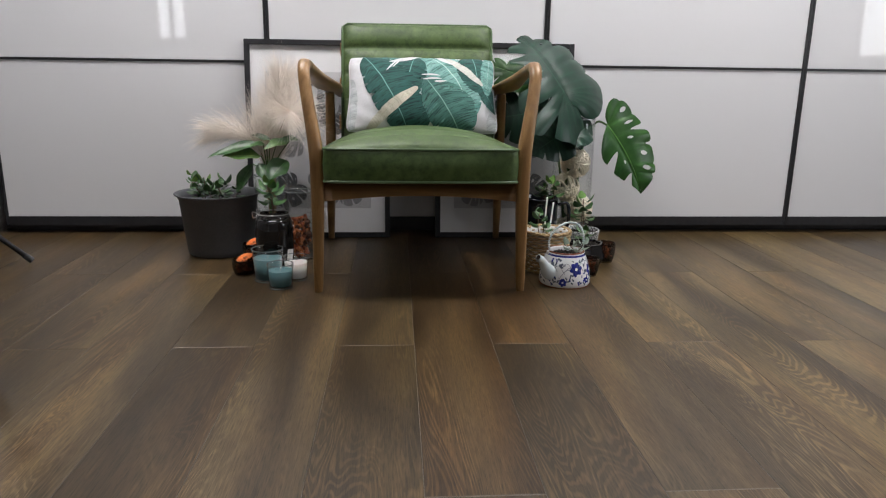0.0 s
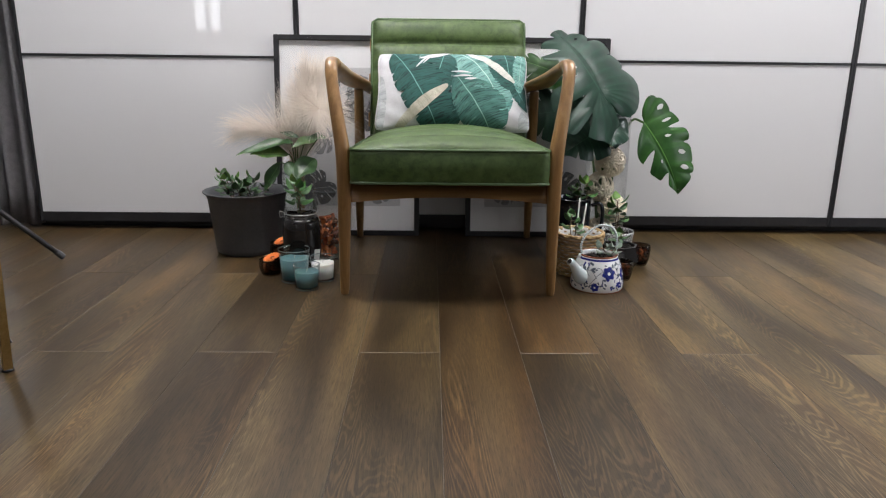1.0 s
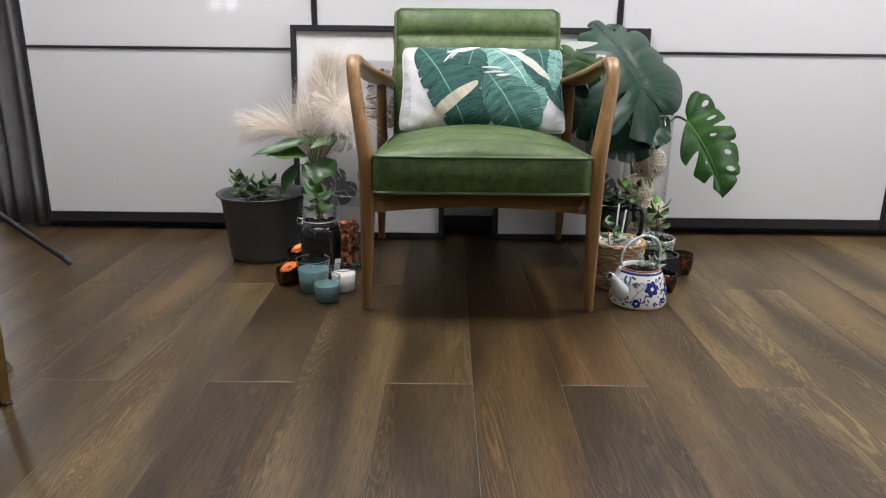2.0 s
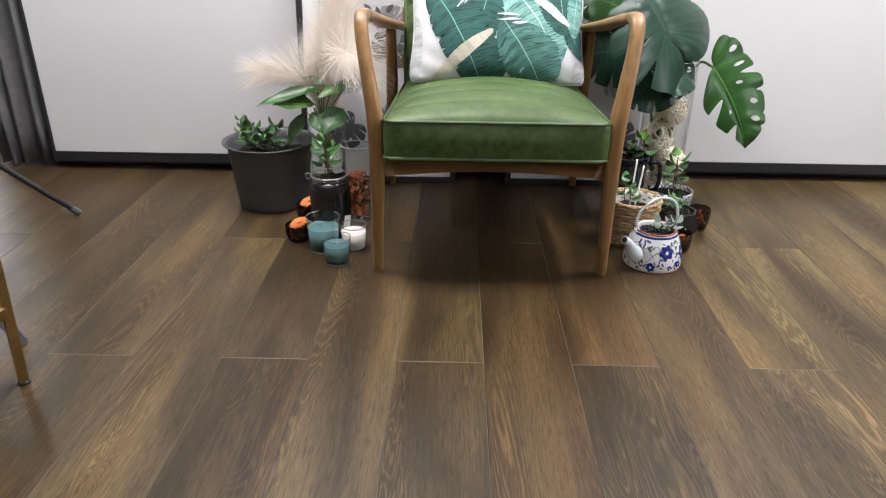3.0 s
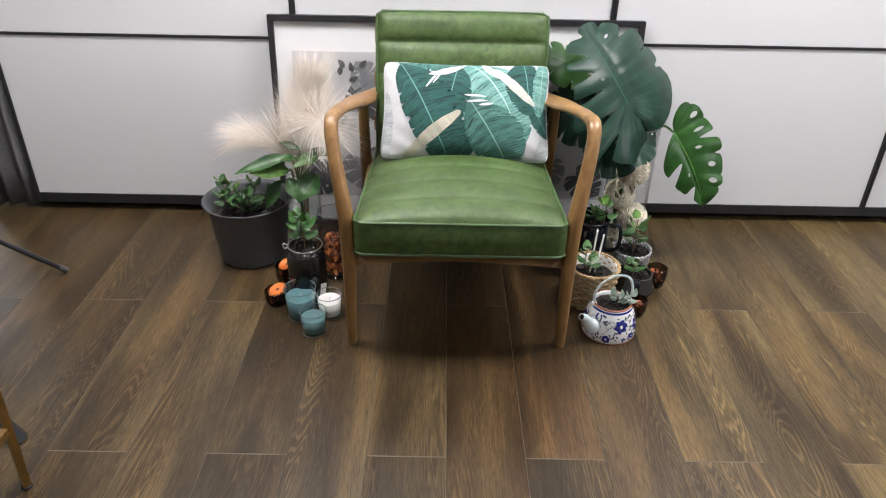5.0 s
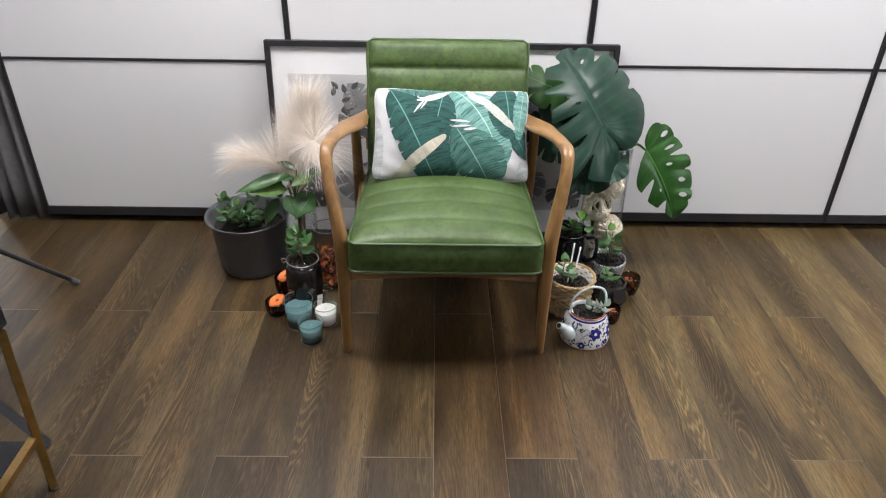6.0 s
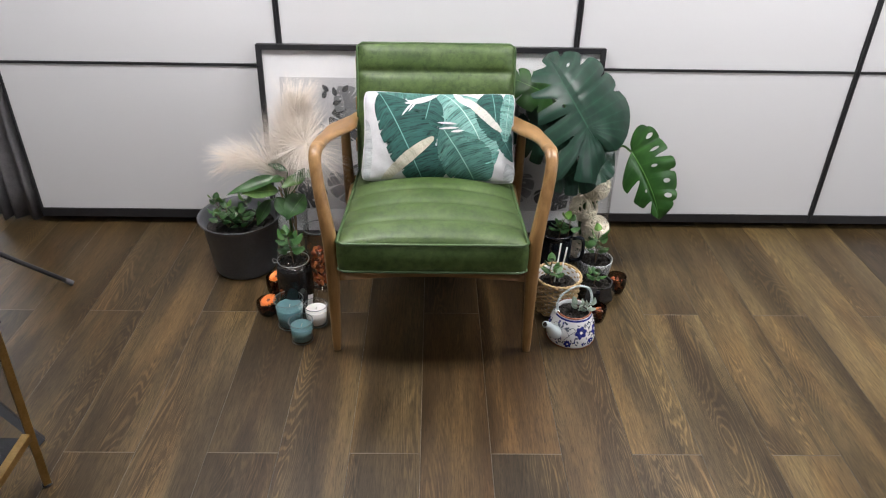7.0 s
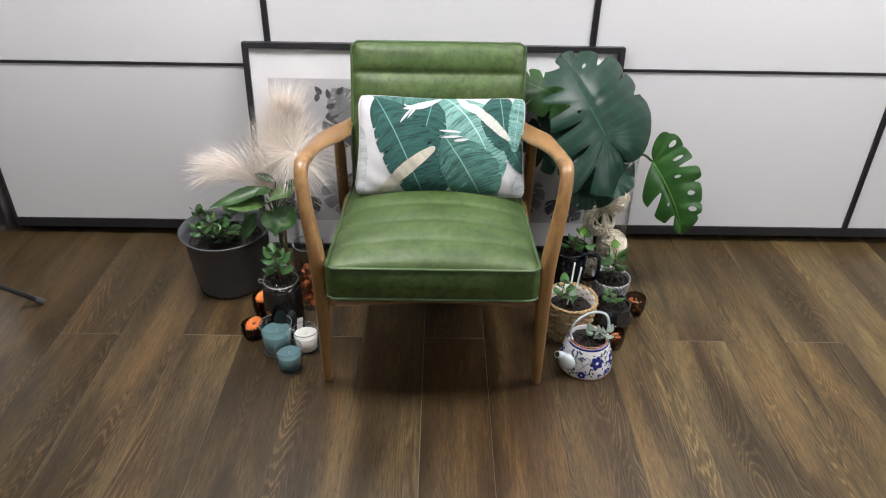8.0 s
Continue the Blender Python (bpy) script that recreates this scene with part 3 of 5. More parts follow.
chair = thing("armchair", (0, 0, 0), "mid-century oak armchair with ribbed green leather seat and back cushions", "armchair")

seat_m = Matrix.Translation((0.0, -0.058, 0.418)) @ pose(0, 0, 0, -1.5)
bm, rim = cushion(0.267, 0.247, 0.54, 0.087, 6, 0.0075, 0.040, 0.05)
seat = part("seat_cushion", bm, M["leather"], chair, "green leather seat cushion with cross channels", m=seat_m)
part("piping", tube([(x, y, 0.001) for x, y in rim], 0.0042, 8, steps=0, closed=True), M["piping"], seat)
part("piping", tube([(x, y, -0.087) for x, y in rim], 0.0042, 8, steps=0, closed=True), M["piping_pale"], seat, "pale green lower piping")

# the back leans 23.6 degrees
back_m = basis((0.006, 0.437, 0.365), (1, 0, 0), (0, 0.40, 0.916))
bm, rim = cushion(0.256, 0.262, 0.458, 0.062, 5, 0.017, 0.008, 0.02)
back = part("back_cushion", bm, M["leather"], chair, "green leather backrest with five padded channels", m=back_m)
part("piping", tube([(x, y, 0.001) for x, y in rim], 0.0042, 8, steps=0, closed=True), M["piping"], back)
part("piping", tube([(x, y, -0.062) for x, y in rim], 0.0042, 8, steps=0, closed=True), M["piping"], back)

for s in (-1, 1):
    leg = smooth_path([
        (s * 0.2955, 0.004, 0.0, 0.0115, 0.0115), (s * 0.2945, 0.002, 0.03, 0.0135, 0.0135), (s * 0.291, -0.006, 0.17, 0.0165, 0.017),
        (s * 0.288, -0.014, 0.30, 0.0190, 0.021), (s * 0.289, -0.016, 0.40, 0.0200, 0.023), (s * 0.300, -0.004, 0.48, 0.0185, 0.021),
        (s * 0.314, 0.018, 0.56, 0.0170, 0.018), (s * 0.322, 0.040, 0.615, 0.0170, 0.017), (s * 0.323, 0.066, 0.640, 0.0180, 0.0155),
        (s * 0.322, 0.105, 0.640, 0.0190, 0.0135)], 8)
    part("front_leg", sweep(leg, (1, 0, 0), 16, power=2.6), M["oak_z"], chair)
    arm = smooth_path([
        (s * 0.322, 0.095, 0.6402, 0.0188, 0.0133), (s * 0.319, 0.17, 0.629, 0.0205, 0.0125), (s * 0.311, 0.26, 0.609, 0.0270, 0.0118),
        (s * 0.300, 0.34, 0.590, 0.0400, 0.0112), (s * 0.290, 0.41, 0.576, 0.0450, 0.0110), (s * 0.279, 0.475, 0.566, 0.0300, 0.0112),
        (s * 0.268, 0.535, 0.556, 0.0170, 0.0115), (s * 0.262, 0.59, 0.545, 0.0140, 0.0115)], 8)
    part("armrest", sweep(arm, (1, 0, 0), 16, power=2.4), M["oak_y"], chair)
    rear = smooth_path([
        (s * 0.318, 0.690, 0.0, 0.0115, 0.0130), (s * 0.312, 0.640, 0.12, 0.0150, 0.0180), (s * 0.303, 0.580, 0.25, 0.0175, 0.0220),
        (s * 0.297, 0.530, 0.36, 0.0180, 0.0230), (s * 0.294, 0.495, 0.46, 0.0165, 0.0200), (s * 0.292, 0.475, 0.555, 0.0150, 0.0170)], 8)
    part("rear_leg", sweep(rear, (1, 0, 0), 14, power=2.6), M["oak_z"], chair)
    rail = smooth_path([(s * 0.282, 0.0, 0.315, 0.010, 0.022), (s * 0.277, 0.25, 0.305, 0.010, 0.022), (s * 0.284, 0.56, 0.295, 0.010, 0.022)], 6)
    part("side_rail", sweep(rail, (1, 0, 0), 12, power=4), M["oak_y"], chair)

bm = bmesh.new()
n = 32
rows = []
for i in range(n + 1):
    a = 2 * i / n - 1
    lo = 0.268 + 0.017 * (1 - a * a)
    hi = 0.328
    rows.append([bm.verts.new((a * 0.279, y, z)) for y, z in ((-0.014, lo), (-0.014, hi), (0.012, hi), (0.012, lo))])
for a, b in zip(rows, rows[1:]):
    for k in range(4):
        bm.faces.new((a[k], a[(k + 1) % 4], b[(k + 1) % 4], b[k]))
bm.faces.new(rows[0][::-1])
bm.faces.new(rows[-1])
bmesh.ops.bevel(bm, geom=[e for e in bm.edges if abs((e.verts[0].co - e.verts[1].co).normalized().x) > 0.9], offset=0.004, segments=2, affect="EDGES")
part("front_rail", bm, M["oak_x"], chair, "arched oak front rail")
part("rear_rail", box((-0.285, 0.545, 0.27), (0.285, 0.568, 0.33), 0.004), M["oak_x"], chair, smooth=False)
for x in (-0.18, 0.0, 0.18):
    part("seat_slat", box((x - 0.03, -0.004, 0.318), (x + 0.03, 0.54, 0.3265), 0.002), M["oak_y"], chair, smooth=False)
for z in (0.45, 0.58, 0.70):
    y = 0.437 + (z - 0.365) * 0.437 + 0.083
    part("back_rail", box((-0.268, y - 0.010, z - 0.026), (0.268, y + 0.010, z + 0.026), 0.004), M["oak_x"], chair, smooth=False)


# ---- cushion on the chair ----
PW, PH, PT = 0.246, 0.149, 0.070


def pillow_point(u, v, lift=0.0, side=1):
    a, b = 2 * u - 1, 2 * v - 1
    x = a * PW * (1 - 0.060 * (1 - b * b) * abs(a) ** 3)
    y = b * PH * (1 - 0.085 * (1 - a * a) * abs(b) ** 3)
    k = 1.02 - 0.065 * (abs(a) * abs(b)) ** 6
    x, y = x * k, y * k
    t = PT * (max(0.0, 1 - abs(a) ** 2.3) ** 0.68) * (max(0.0, 1 - abs(b) ** 2.0) ** 0.62)
    t += 0.004 * math.sin(16 * (a + b)) * abs(a * b) ** 1.5 * (1 - a * a) ** 0.5 * (1 - b * b) ** 0.5 * 2
    t += 0.0025 * math.sin(7 * a + 3 * b) * (1 - a * a) * (1 - b * b) + 0.0018 * math.sin(19 * a - 8 * b) * (1 - a ** 4) * (1 - b * b)
    return (x, y, side * (t + 0.0012) + lift)


pillow_m = basis((0.016, 0.389, 0.551), (1, -0.012, -0.006), (0, 0.61, 0.79))
pillow = thing("throw_pillow", (0, 0, 0), "white rectangular cotton throw pillow printed with green banana leaves", "pillow")
pillow.matrix_world = pillow_m
bm = bmesh.new()
for side in (1, -1):
    grid_mesh(lambda u, v: pillow_point(u, v, 0, side), 64, 44, bm)
edge = [(0, i / 30) for i in range(30)] + [(i / 50, 1) for i in range(50)] + [(1, 1 - i / 30) for i in range(30)] + [(1 - i / 50, 0) for i in range(50)]
bmesh.ops.remove_doubles(bm, verts=bm.verts, dist=0.0030)
cover = part("cover", bm, M["pillow"], pillow)
part("seam_piping", tube([(*pillow_point(u, v)[:2], 0) for u, v in edge], 0.0018, 6, steps=0, closed=True), M["pillow"], pillow)


def printed_leaf(x0, y0, x1, y1, left, right, bow, seed, lift, material, tears=5, blunt=0.5):
    """A leaf of the print: midrib from (x0, y0) to (x1, y1) in the cushion's own 0..1 plane, torn along its side veins.
    left, right: its half widths on the two sides of the midrib."""
    rnd = random.Random(seed)
    asp = PH / PW
    d = np.array([x1 - x0, (y1 - y0) * asp])
    ln_ = np.linalg.norm(d)
    d /= ln_
    nrm = np.array([-d[1], d[0]])
    bm = bmesh.new()
    for sgn, half in ((1, left), (-1, right)):
        cuts = [rnd.uniform(0.15, 0.92) for _ in range(tears)]
        depth = [rnd.uniform(0.08, 0.38) for _ in cuts]
        def f(u, v):
            w = half * max(0.0, math.sin(math.pi * min(1, u * 0.90 + 0.08))) ** blunt
            for c, dp in zip(cuts, depth):
                k = abs(u - c) / 0.011
                if k < 1:
                    w *= 1 - dp * (1 - k)
            w *= 1 + 0.02 * math.sin(u * 23 + seed)
            along = u * ln_ + (v ** 1.5) * 0.45 * half * (1 - u)
            p = np.array([x0, y0 * asp]) + d * along + nrm * (v * w * sgn + bow * 4 * u * (1 - u))
            uu, vv = 0.5 + (p[0] - 0.5) * 1.03, 0.5 + (p[1] / asp - 0.5) * 1.03
            return pillow_point(min(max(uu, 0.006), 0.994), min(max(vv, 0.01), 0.99), lift)
        grid_mesh(f, 90, 8, bm)
    return part("printed_leaf", bm, material, pillow)


def print_material(name, dark, light, vein, bands=62.0, ink=0.85):
    """Printed leaf: uneven thin dark lines sweep from a pale midrib, paler patches between."""
    m = mat(name, light, 0.9)
    uv = nd(m, "ShaderNodeUVMap")
    mp = nd(m, "ShaderNodeMapping", Scale=(1, 0.022, 1))
    ln(m, uv.outputs[0], mp.inputs["Vector"])
    sep = nd(m, "ShaderNodeSeparateXYZ")
    ln(m, uv.outputs[0], sep.inputs[0])
    lines = noise_tex(m, mp.outputs["Vector"], bands, 3, 0.7)
    patch = noise_tex(m, mp.outputs["Vector"], 7.0, 2, 0.5)
    c = ramp(m, patch, [(0.32, dark), (0.66, light)])
    c = mix(m, c, ramp(m, lines, [(0.38, (0.18, 0.22, 0.24)), (0.50, (1.0, 1.0, 1.0)), (0.66, (1.2, 1.2, 1.2))]), ink, "MULTIPLY")
    rib = ramp(m, sep.outputs["Y"], [(0.0, (1, 1, 1)), (0.03, (0, 0, 0))])
    base(m, mix(m, c, vein, rib))
    bump(m, noise_tex(m, coords(m), 900.0, 2), 0.15, 0.0005)
    return m


PR = dict(
    dark=print_material("print_deep_teal", (0.008, 0.050, 0.043), (0.018, 0.086, 0.073), (0.16, 0.36, 0.31)),
    mid=print_material("print_teal", (0.026, 0.100, 0.084), (0.068, 0.175, 0.148), (0.25, 0.46, 0.39)),
    light=print_material("print_pale_teal", (0.055, 0.175, 0.150), (0.185, 0.345, 0.31), (0.40, 0.56, 0.51)),
    beige=print_material("print_beige", (0.36, 0.34, 0.27), (0.52, 0.49, 0.40), (0.28, 0.28, 0.2), 60.0, 0.3),
    grey=print_material("print_grey", (0.30, 0.32, 0.32), (0.50, 0.52, 0.52), (0.25, 0.33, 0.33), 60.0, 0.25),
    blush=print_material("print_blush", (0.36, 0.39, 0.33), (0.50, 0.46, 0.44), (0.34, 0.44, 0.36), 40.0, 0.25),
    white=print_material("print_white", (0.46, 0.47, 0.47), (0.54, 0.54, 0.55), (0.52, 0.53, 0.53), 40.0, 0.15),
)
LEAVES = [
    (0.02, 0.66, 0.05, 0.00, 0.050, 0.050, 0.0, "grey"),
    (0.09, 1.00, 0.50, 0.97, 0.030, 0.085, 0.0, "mid"), (0.33, 0.36, 0.50, 0.00, 0.160, 0.120, 0.0, "dark"),
    (0.50, 0.99, 0.81, 0.16, 0.165, 0.190, 0.04, "light"), (0.82, 1.05, 0.87, 0.44, 0.090, 0.130, 0.0, "dark"),
    (0.86, 0.58, 0.99, 0.26, 0.080, 0.060, 0.0, "dark"), (0.95, 1.02, 0.92, 0.44, 0.050, 0.055, 0.0, "light"),
    (0.455, 0.92, 0.38, 0.30, 0.110, 0.130, 0.0, "dark"), (0.125, 0.94, 0.42, -0.04, 0.180, 0.125, 0.01, "dark"),
    (0.58, 1.00, 0.70, 0.76, 0.022, 0.026, -0.01, "white"), (0.65, 0.88, 0.89, 0.53, 0.036, 0.024, -0.01, "blush"),
    (0.515, 0.54, 0.76, -0.10, 0.175, 0.130, 0.01, "mid"), (0.47, 0.44, 0.14, -0.03, 0.036, 0.033, -0.01, "beige"),
    (0.93, 0.22, 1.00, -0.08, 0.055, 0.060, 0.0, "grey"),
    (0.29, 0.80, 0.50, 0.95, 0.024, 0.022, -0.02, "white"), (0.275, 0.66, 0.345, 0.82, 0.008, 0.007, 0.0, "white"), (0.315, 0.70, 0.37, 0.84, 0.006, 0.006, 0.0, "white"),
    (0.49, 0.585, 0.61, 0.57, 0.007, 0.008, 0.0, "white"), (0.50, 0.52, 0.62, 0.535, 0.006, 0.008, 0.0, "white"), (0.57, 0.49, 0.65, 0.51, 0.008, 0.008, 0.0, "white"),
]
for i, (a, b, c, d, hl, hr, bow, key) in enumerate(LEAVES):
    printed_leaf(a, b, c, d, hl, hr, bow, 11 + i, 0.0010 + 0.0003 * i, PR[key], 2 if key in ("beige", "grey", "white") else 8, 0.9 if key == "white" else 0.5)


# ---- leaves and plants ----
HEART = [(0.0, 0.0), (0.16, -0.15), (0.45, -0.24), (0.80, -0.14), (1.0, 0.10), (1.02, 0.36), (0.86, 0.62), (0.56, 0.83), (0.22, 0.95), (0.0, 1.04)]


def monstera_blade(length, half, lobes, s0, gap, seed, curl=0.25, holes=True, flat=False, whole=0.15):
    """A split heart-shaped leaf in its own plane: base at the origin, tip along y, z up. Slits run in from the margin
    between the lobes, from whole of the margin's length on."""
    rnd = random.Random(seed)
    bm = bmesh.new()
    layer = bm.loops.layers.uv.verify()
    edge = np.array(smooth_path(HEART, 12))
    run = np.concatenate([[0], np.cumsum(np.linalg.norm(np.diff(edge, axis=0), axis=1))])
    run /= run[-1]
    def place(t, s, sgn, swell):
        ex, ey = np.interp(t, run, edge[:, 0]), np.interp(t, run, edge[:, 1])
        root = max(0.0, (t - 0.30) / 0.70) * 0.97
        x = sgn * half * ex * s
        y = length * (root + (ey - root) * s - 0.10 * s * (1 - s))
        r = abs(x) / half
        z = 0 if flat else -curl * half * r * r + 0.16 * curl * half * r - 0.30 * curl * length * max(0.0, y / length - 0.2) ** 2 \
            - 0.25 * curl * half * max(0.0, -y / length) + 0.07 * half * s * s * math.sin(19 * t + seed) * (0.4 + curl) + swell
        return (x, y, z)
    for sgn in (-1, 1):
        cuts = [0.0] + [whole + (1 - whole) * (i + rnd.uniform(-0.15, 0.15)) / lobes for i in range(lobes)] + [1.0]
        for i in range(len(cuts) - 1):
            a, b = max(0.0, cuts[i]), cuts[i + 1]
            g0 = gap * 0.05 * rnd.uniform(0.5, 1.3) if i > 0 else 0.0
            g1 = gap * 0.05 * rnd.uniform(0.3, 0.9) if i < len(cuts) - 2 else 0.0
            s1 = min(0.9, s0 * rnd.uniform(0.85, 1.15))
            nq, ns = 4, 22
            hole_s, hole_l, hole_w = rnd.uniform(0.36, 0.58), rnd.uniform(0.07, 0.14), rnd.uniform(0.07, 0.15)
            has_hole = holes and i > 0 and rnd.random() < 0.75
            for part_n in (0, 1):
                vs = []
                for q in range(nq + 1):
                    row = []
                    for k in range(ns + 1):
                        s = k / ns
                        h = (s - hole_s) / hole_l
                        open_w = hole_w * math.sqrt(1 - h * h) if has_hole and abs(h) < 1 else 0.0
                        f = q / nq * (0.5 - open_w) if part_n == 0 else 0.5 + open_w + q / nq * (0.5 - open_w)
                        e = max(0.0, (s - s1) / (1 - s1)) ** 0.7
                        t = (a + g0 * e) * (1 - f) + (b - g1 * e) * f
                        soft = 0.045 * (abs(2 * f - 1) ** 4) * s ** 6 * (1 if 0 < i < len(cuts) - 2 else 0.3)
                        swell = 0.10 * half * (b - a) * 4 * math.sin(math.pi * f) * s * (0.5 + curl)
                        row.append(bm.verts.new(place(t, s - soft, sgn, swell)))
                    vs.append(row)
                for q in range(nq):
                    for k in range(ns):
                        f = bm.faces.new((vs[q][k], vs[q + 1][k], vs[q + 1][k + 1], vs[q][k + 1]))
                        for l, (qq, kk) in zip(f.loops, ((q, k), (q + 1, k), (q + 1, k + 1), (q, k + 1))):
                            l[layer].uv = (a + (b - a) * (part_n + qq / nq) / 2, kk / ns)
    bmesh.ops.remove_doubles(bm, verts=bm.verts, dist=0.0003)
    return bm


def lobed_leaf(length, sides, seed, curl, arch=0.0, bend=0.0, sag=0.0, heart=0.0):
    """A large split leaf: hub at the origin, tip along y, outlines in units of its length. Each side has an outline, the share of it
    that springs from the heart of the veins, slits (place on the margin, inner end, gap) and holes (lobe, place, length, width)."""
    rnd = random.Random(seed)
    bm = bmesh.new()
    layer = bm.loops.layers.uv.verify()
    for outline, hub_share, slits, holes in sides:
        edge = np.array(smooth_path(outline, 12))
        run = np.concatenate([[0], np.cumsum(np.linalg.norm(np.diff(edge, axis=0), axis=1))])
        run /= run[-1]
        cuts = [(0.0, 1.0, 0.0)] + sorted((float(run[np.argmin(np.linalg.norm(edge - np.array(at), axis=1))]), inner, gap) for at, inner, gap in slits) + [(1.0, 1.0, 0.0)]
        def place(t, s, swell):
            ex, ey = np.interp(t, run, edge[:, 0]), np.interp(t, run, edge[:, 1])
            root = heart + (0.97 - heart) * max(0.0, (t - hub_share) / (1 - hub_share)) ** 1.15
            x = ex * s + bend * math.sin(math.pi * min(1, root)) * (1 - s)
            y = root + (ey - root) * s - 0.05 * s * (1 - s)
            z = -curl * x * x + arch * math.sin(math.pi * min(1, max(0, y))) + 0.10 * math.sqrt(abs(x) + 0.001) * (1 - s)
            if y < 0:
                z -= sag * (-y / 0.35) ** 1.5 * min(1.0, max(0.3, (x + 0.35) / 0.45))
            z += 0.022 * s * s * math.sin(21 * t + seed) + swell
            return (length * x, length * y, length * z)
        for i, ((a, in_a, gap_a), (b, in_b, gap_b)) in enumerate(zip(cuts, cuts[1:])):
            nq, ns = 5, 30
            hole = holes.get(i)
            ends = i > 0, i < len(cuts) - 2
            for half_n in (0, 1):
                vs = []
                for q in range(nq + 1):
                    row = []
                    for k in range(ns + 1):
                        s = k / ns
                        open_w = 0.0
                        if hole and abs(s - hole[0]) < hole[1]:
                            open_w = hole[2] * math.sqrt(1 - ((s - hole[0]) / hole[1]) ** 2)
                        f = q / nq * (0.5 - open_w) if half_n == 0 else 0.5 + open_w + q / nq * (0.5 - open_w)
                        ea = max(0.0, (s - in_a) / (1.001 - in_a)) ** 0.6
                        eb = max(0.0, (s - in_b) / (1.001 - in_b)) ** 0.6
                        t = (a + gap_a * ea) * (1 - f) + (b - gap_b * eb) * f
                        soft = 0.06 * (max(0.0, (1 - 2 * f) if ends[0] else 0.0, (2 * f - 1) if ends[1] else 0.0)) ** 5 * s ** 6
                        swell = 0.15 * (b - a) * math.sin(math.pi * f) * s
                        row.append(bm.verts.new(place(t, s - soft, swell)))
                    vs.append(row)
                for q in range(nq):
                    for k in range(ns):
                        face = bm.faces.new((vs[q][k], vs[q + 1][k], vs[q + 1][k + 1], vs[q][k + 1]))
                        for l, (qq, kk) in zip(face.loops, ((q, k), (q + 1, k), (q + 1, k + 1), (q, k + 1))):
                            l[layer].uv = (a + (b - a) * (half_n + qq / nq) / 2, kk / ns)
    bmesh.ops.remove_doubles(bm, verts=bm.verts, dist=0.0003)
    return bm


def simple_leaf(length, half, point=1.0, fold=0.25, droop=0.3, wave=0.0, seed=0):
    """An oval pointed leaf along y, gutter-folded, tip drooping."""
    bm = bmesh.new()
    for sgn in (-1, 1):
        def f(u, v):
            w = half * math.sin(math.pi * min(1, u ** 0.8)) ** point
            x = sgn * w * v
            z = fold * w * v * v - droop * length * u * u + wave * half * math.sin(11 * u + seed) * v
            return (x, length * u, z)
        grid_mesh(f, 10, 3, bm)
    bmesh.ops.remove_doubles(bm, verts=bm.verts, dist=0.0001)
    return bm


def rosette(parent, base_at, n, height, reach, length, half, material, seed, young=None, stems=1, droop=0.25):
    """Upright stems with leaves all round on short stalks, each leaf a piece of its own on a shared mesh."""
    rnd = random.Random(seed)
    first = None
    for k in range(stems):
        top = Vector(base_at) + Vector((rnd.uniform(-reach, reach) * 0.5, rnd.uniform(-reach, reach) * 0.5, height * rnd.uniform(0.7, 1.05)))
        part("stem", tube([base_at, tuple((Vector(base_at) + top) / 2 + Vector((rnd.uniform(-0.01, 0.01), rnd.uniform(-0.01, 0.01), 0))), tuple(top)], 0.0015, 6), M["bark"], parent)
        for i in range(n):
            f = (i + 0.6) / n
            p = Vector(base_at).lerp(top, 0.38 + 0.62 * f)
            ang = i * 2.4 + rnd.uniform(-0.5, 0.5) + k
            out = Vector((math.cos(ang), math.sin(ang), -0.1 + 1.2 * f * f + rnd.uniform(-0.25, 0.25)))
            p = p + out.normalized() * length * 0.22
            m = basis(p, Vector((-math.sin(ang), math.cos(ang), rnd.uniform(-0.3, 0.3))), out)
            m = m @ Matrix.Diagonal((*(rnd.uniform(0.7, 1.2),) * 3, 1))
            mt = young if young and i >= n - 1 else material
            if first is None or mt is young:
                ob = part("leaf", simple_leaf(length, half * 1.25, 0.62, 0.3, droop), mt, parent, m=m)
                first = first or ob
            else:
                again(first, m)


def soil(parent, r, z, seed=0, name="soil"):
    rnd = random.Random(seed)
    bm = bmesh.new()
    rings, segs = 9, 30
    c = bm.verts.new((0, 0, z + 0.003))
    prev = None
    for i in range(1, rings + 1):
        row = [bm.verts.new((r * i / rings * math.cos(6.2832 * k / segs), r * i / rings * math.sin(6.2832 * k / segs), z + rnd.uniform(-0.003, 0.005))) for k in range(segs)]
        for k in range(segs):
            if prev is None:
                bm.faces.new((c, row[k], row[(k + 1) % segs]))
            else:
                bm.faces.new((prev[k], row[k], row[(k + 1) % segs], prev[(k + 1) % segs]))
        prev = row
    for _ in range(40):
        a, q = rnd.uniform(0, 6.28), r * 0.93 * math.sqrt(rnd.random())
        bmesh.ops.create_icosphere(bm, subdivisions=1, radius=rnd.uniform(0.002, 0.0055), matrix=Matrix.Translation((q * math.cos(a), q * math.sin(a), z + 0.004)))
    return part(name, bm, M["soil"], parent, "dark crumbly potting soil", smooth=False)


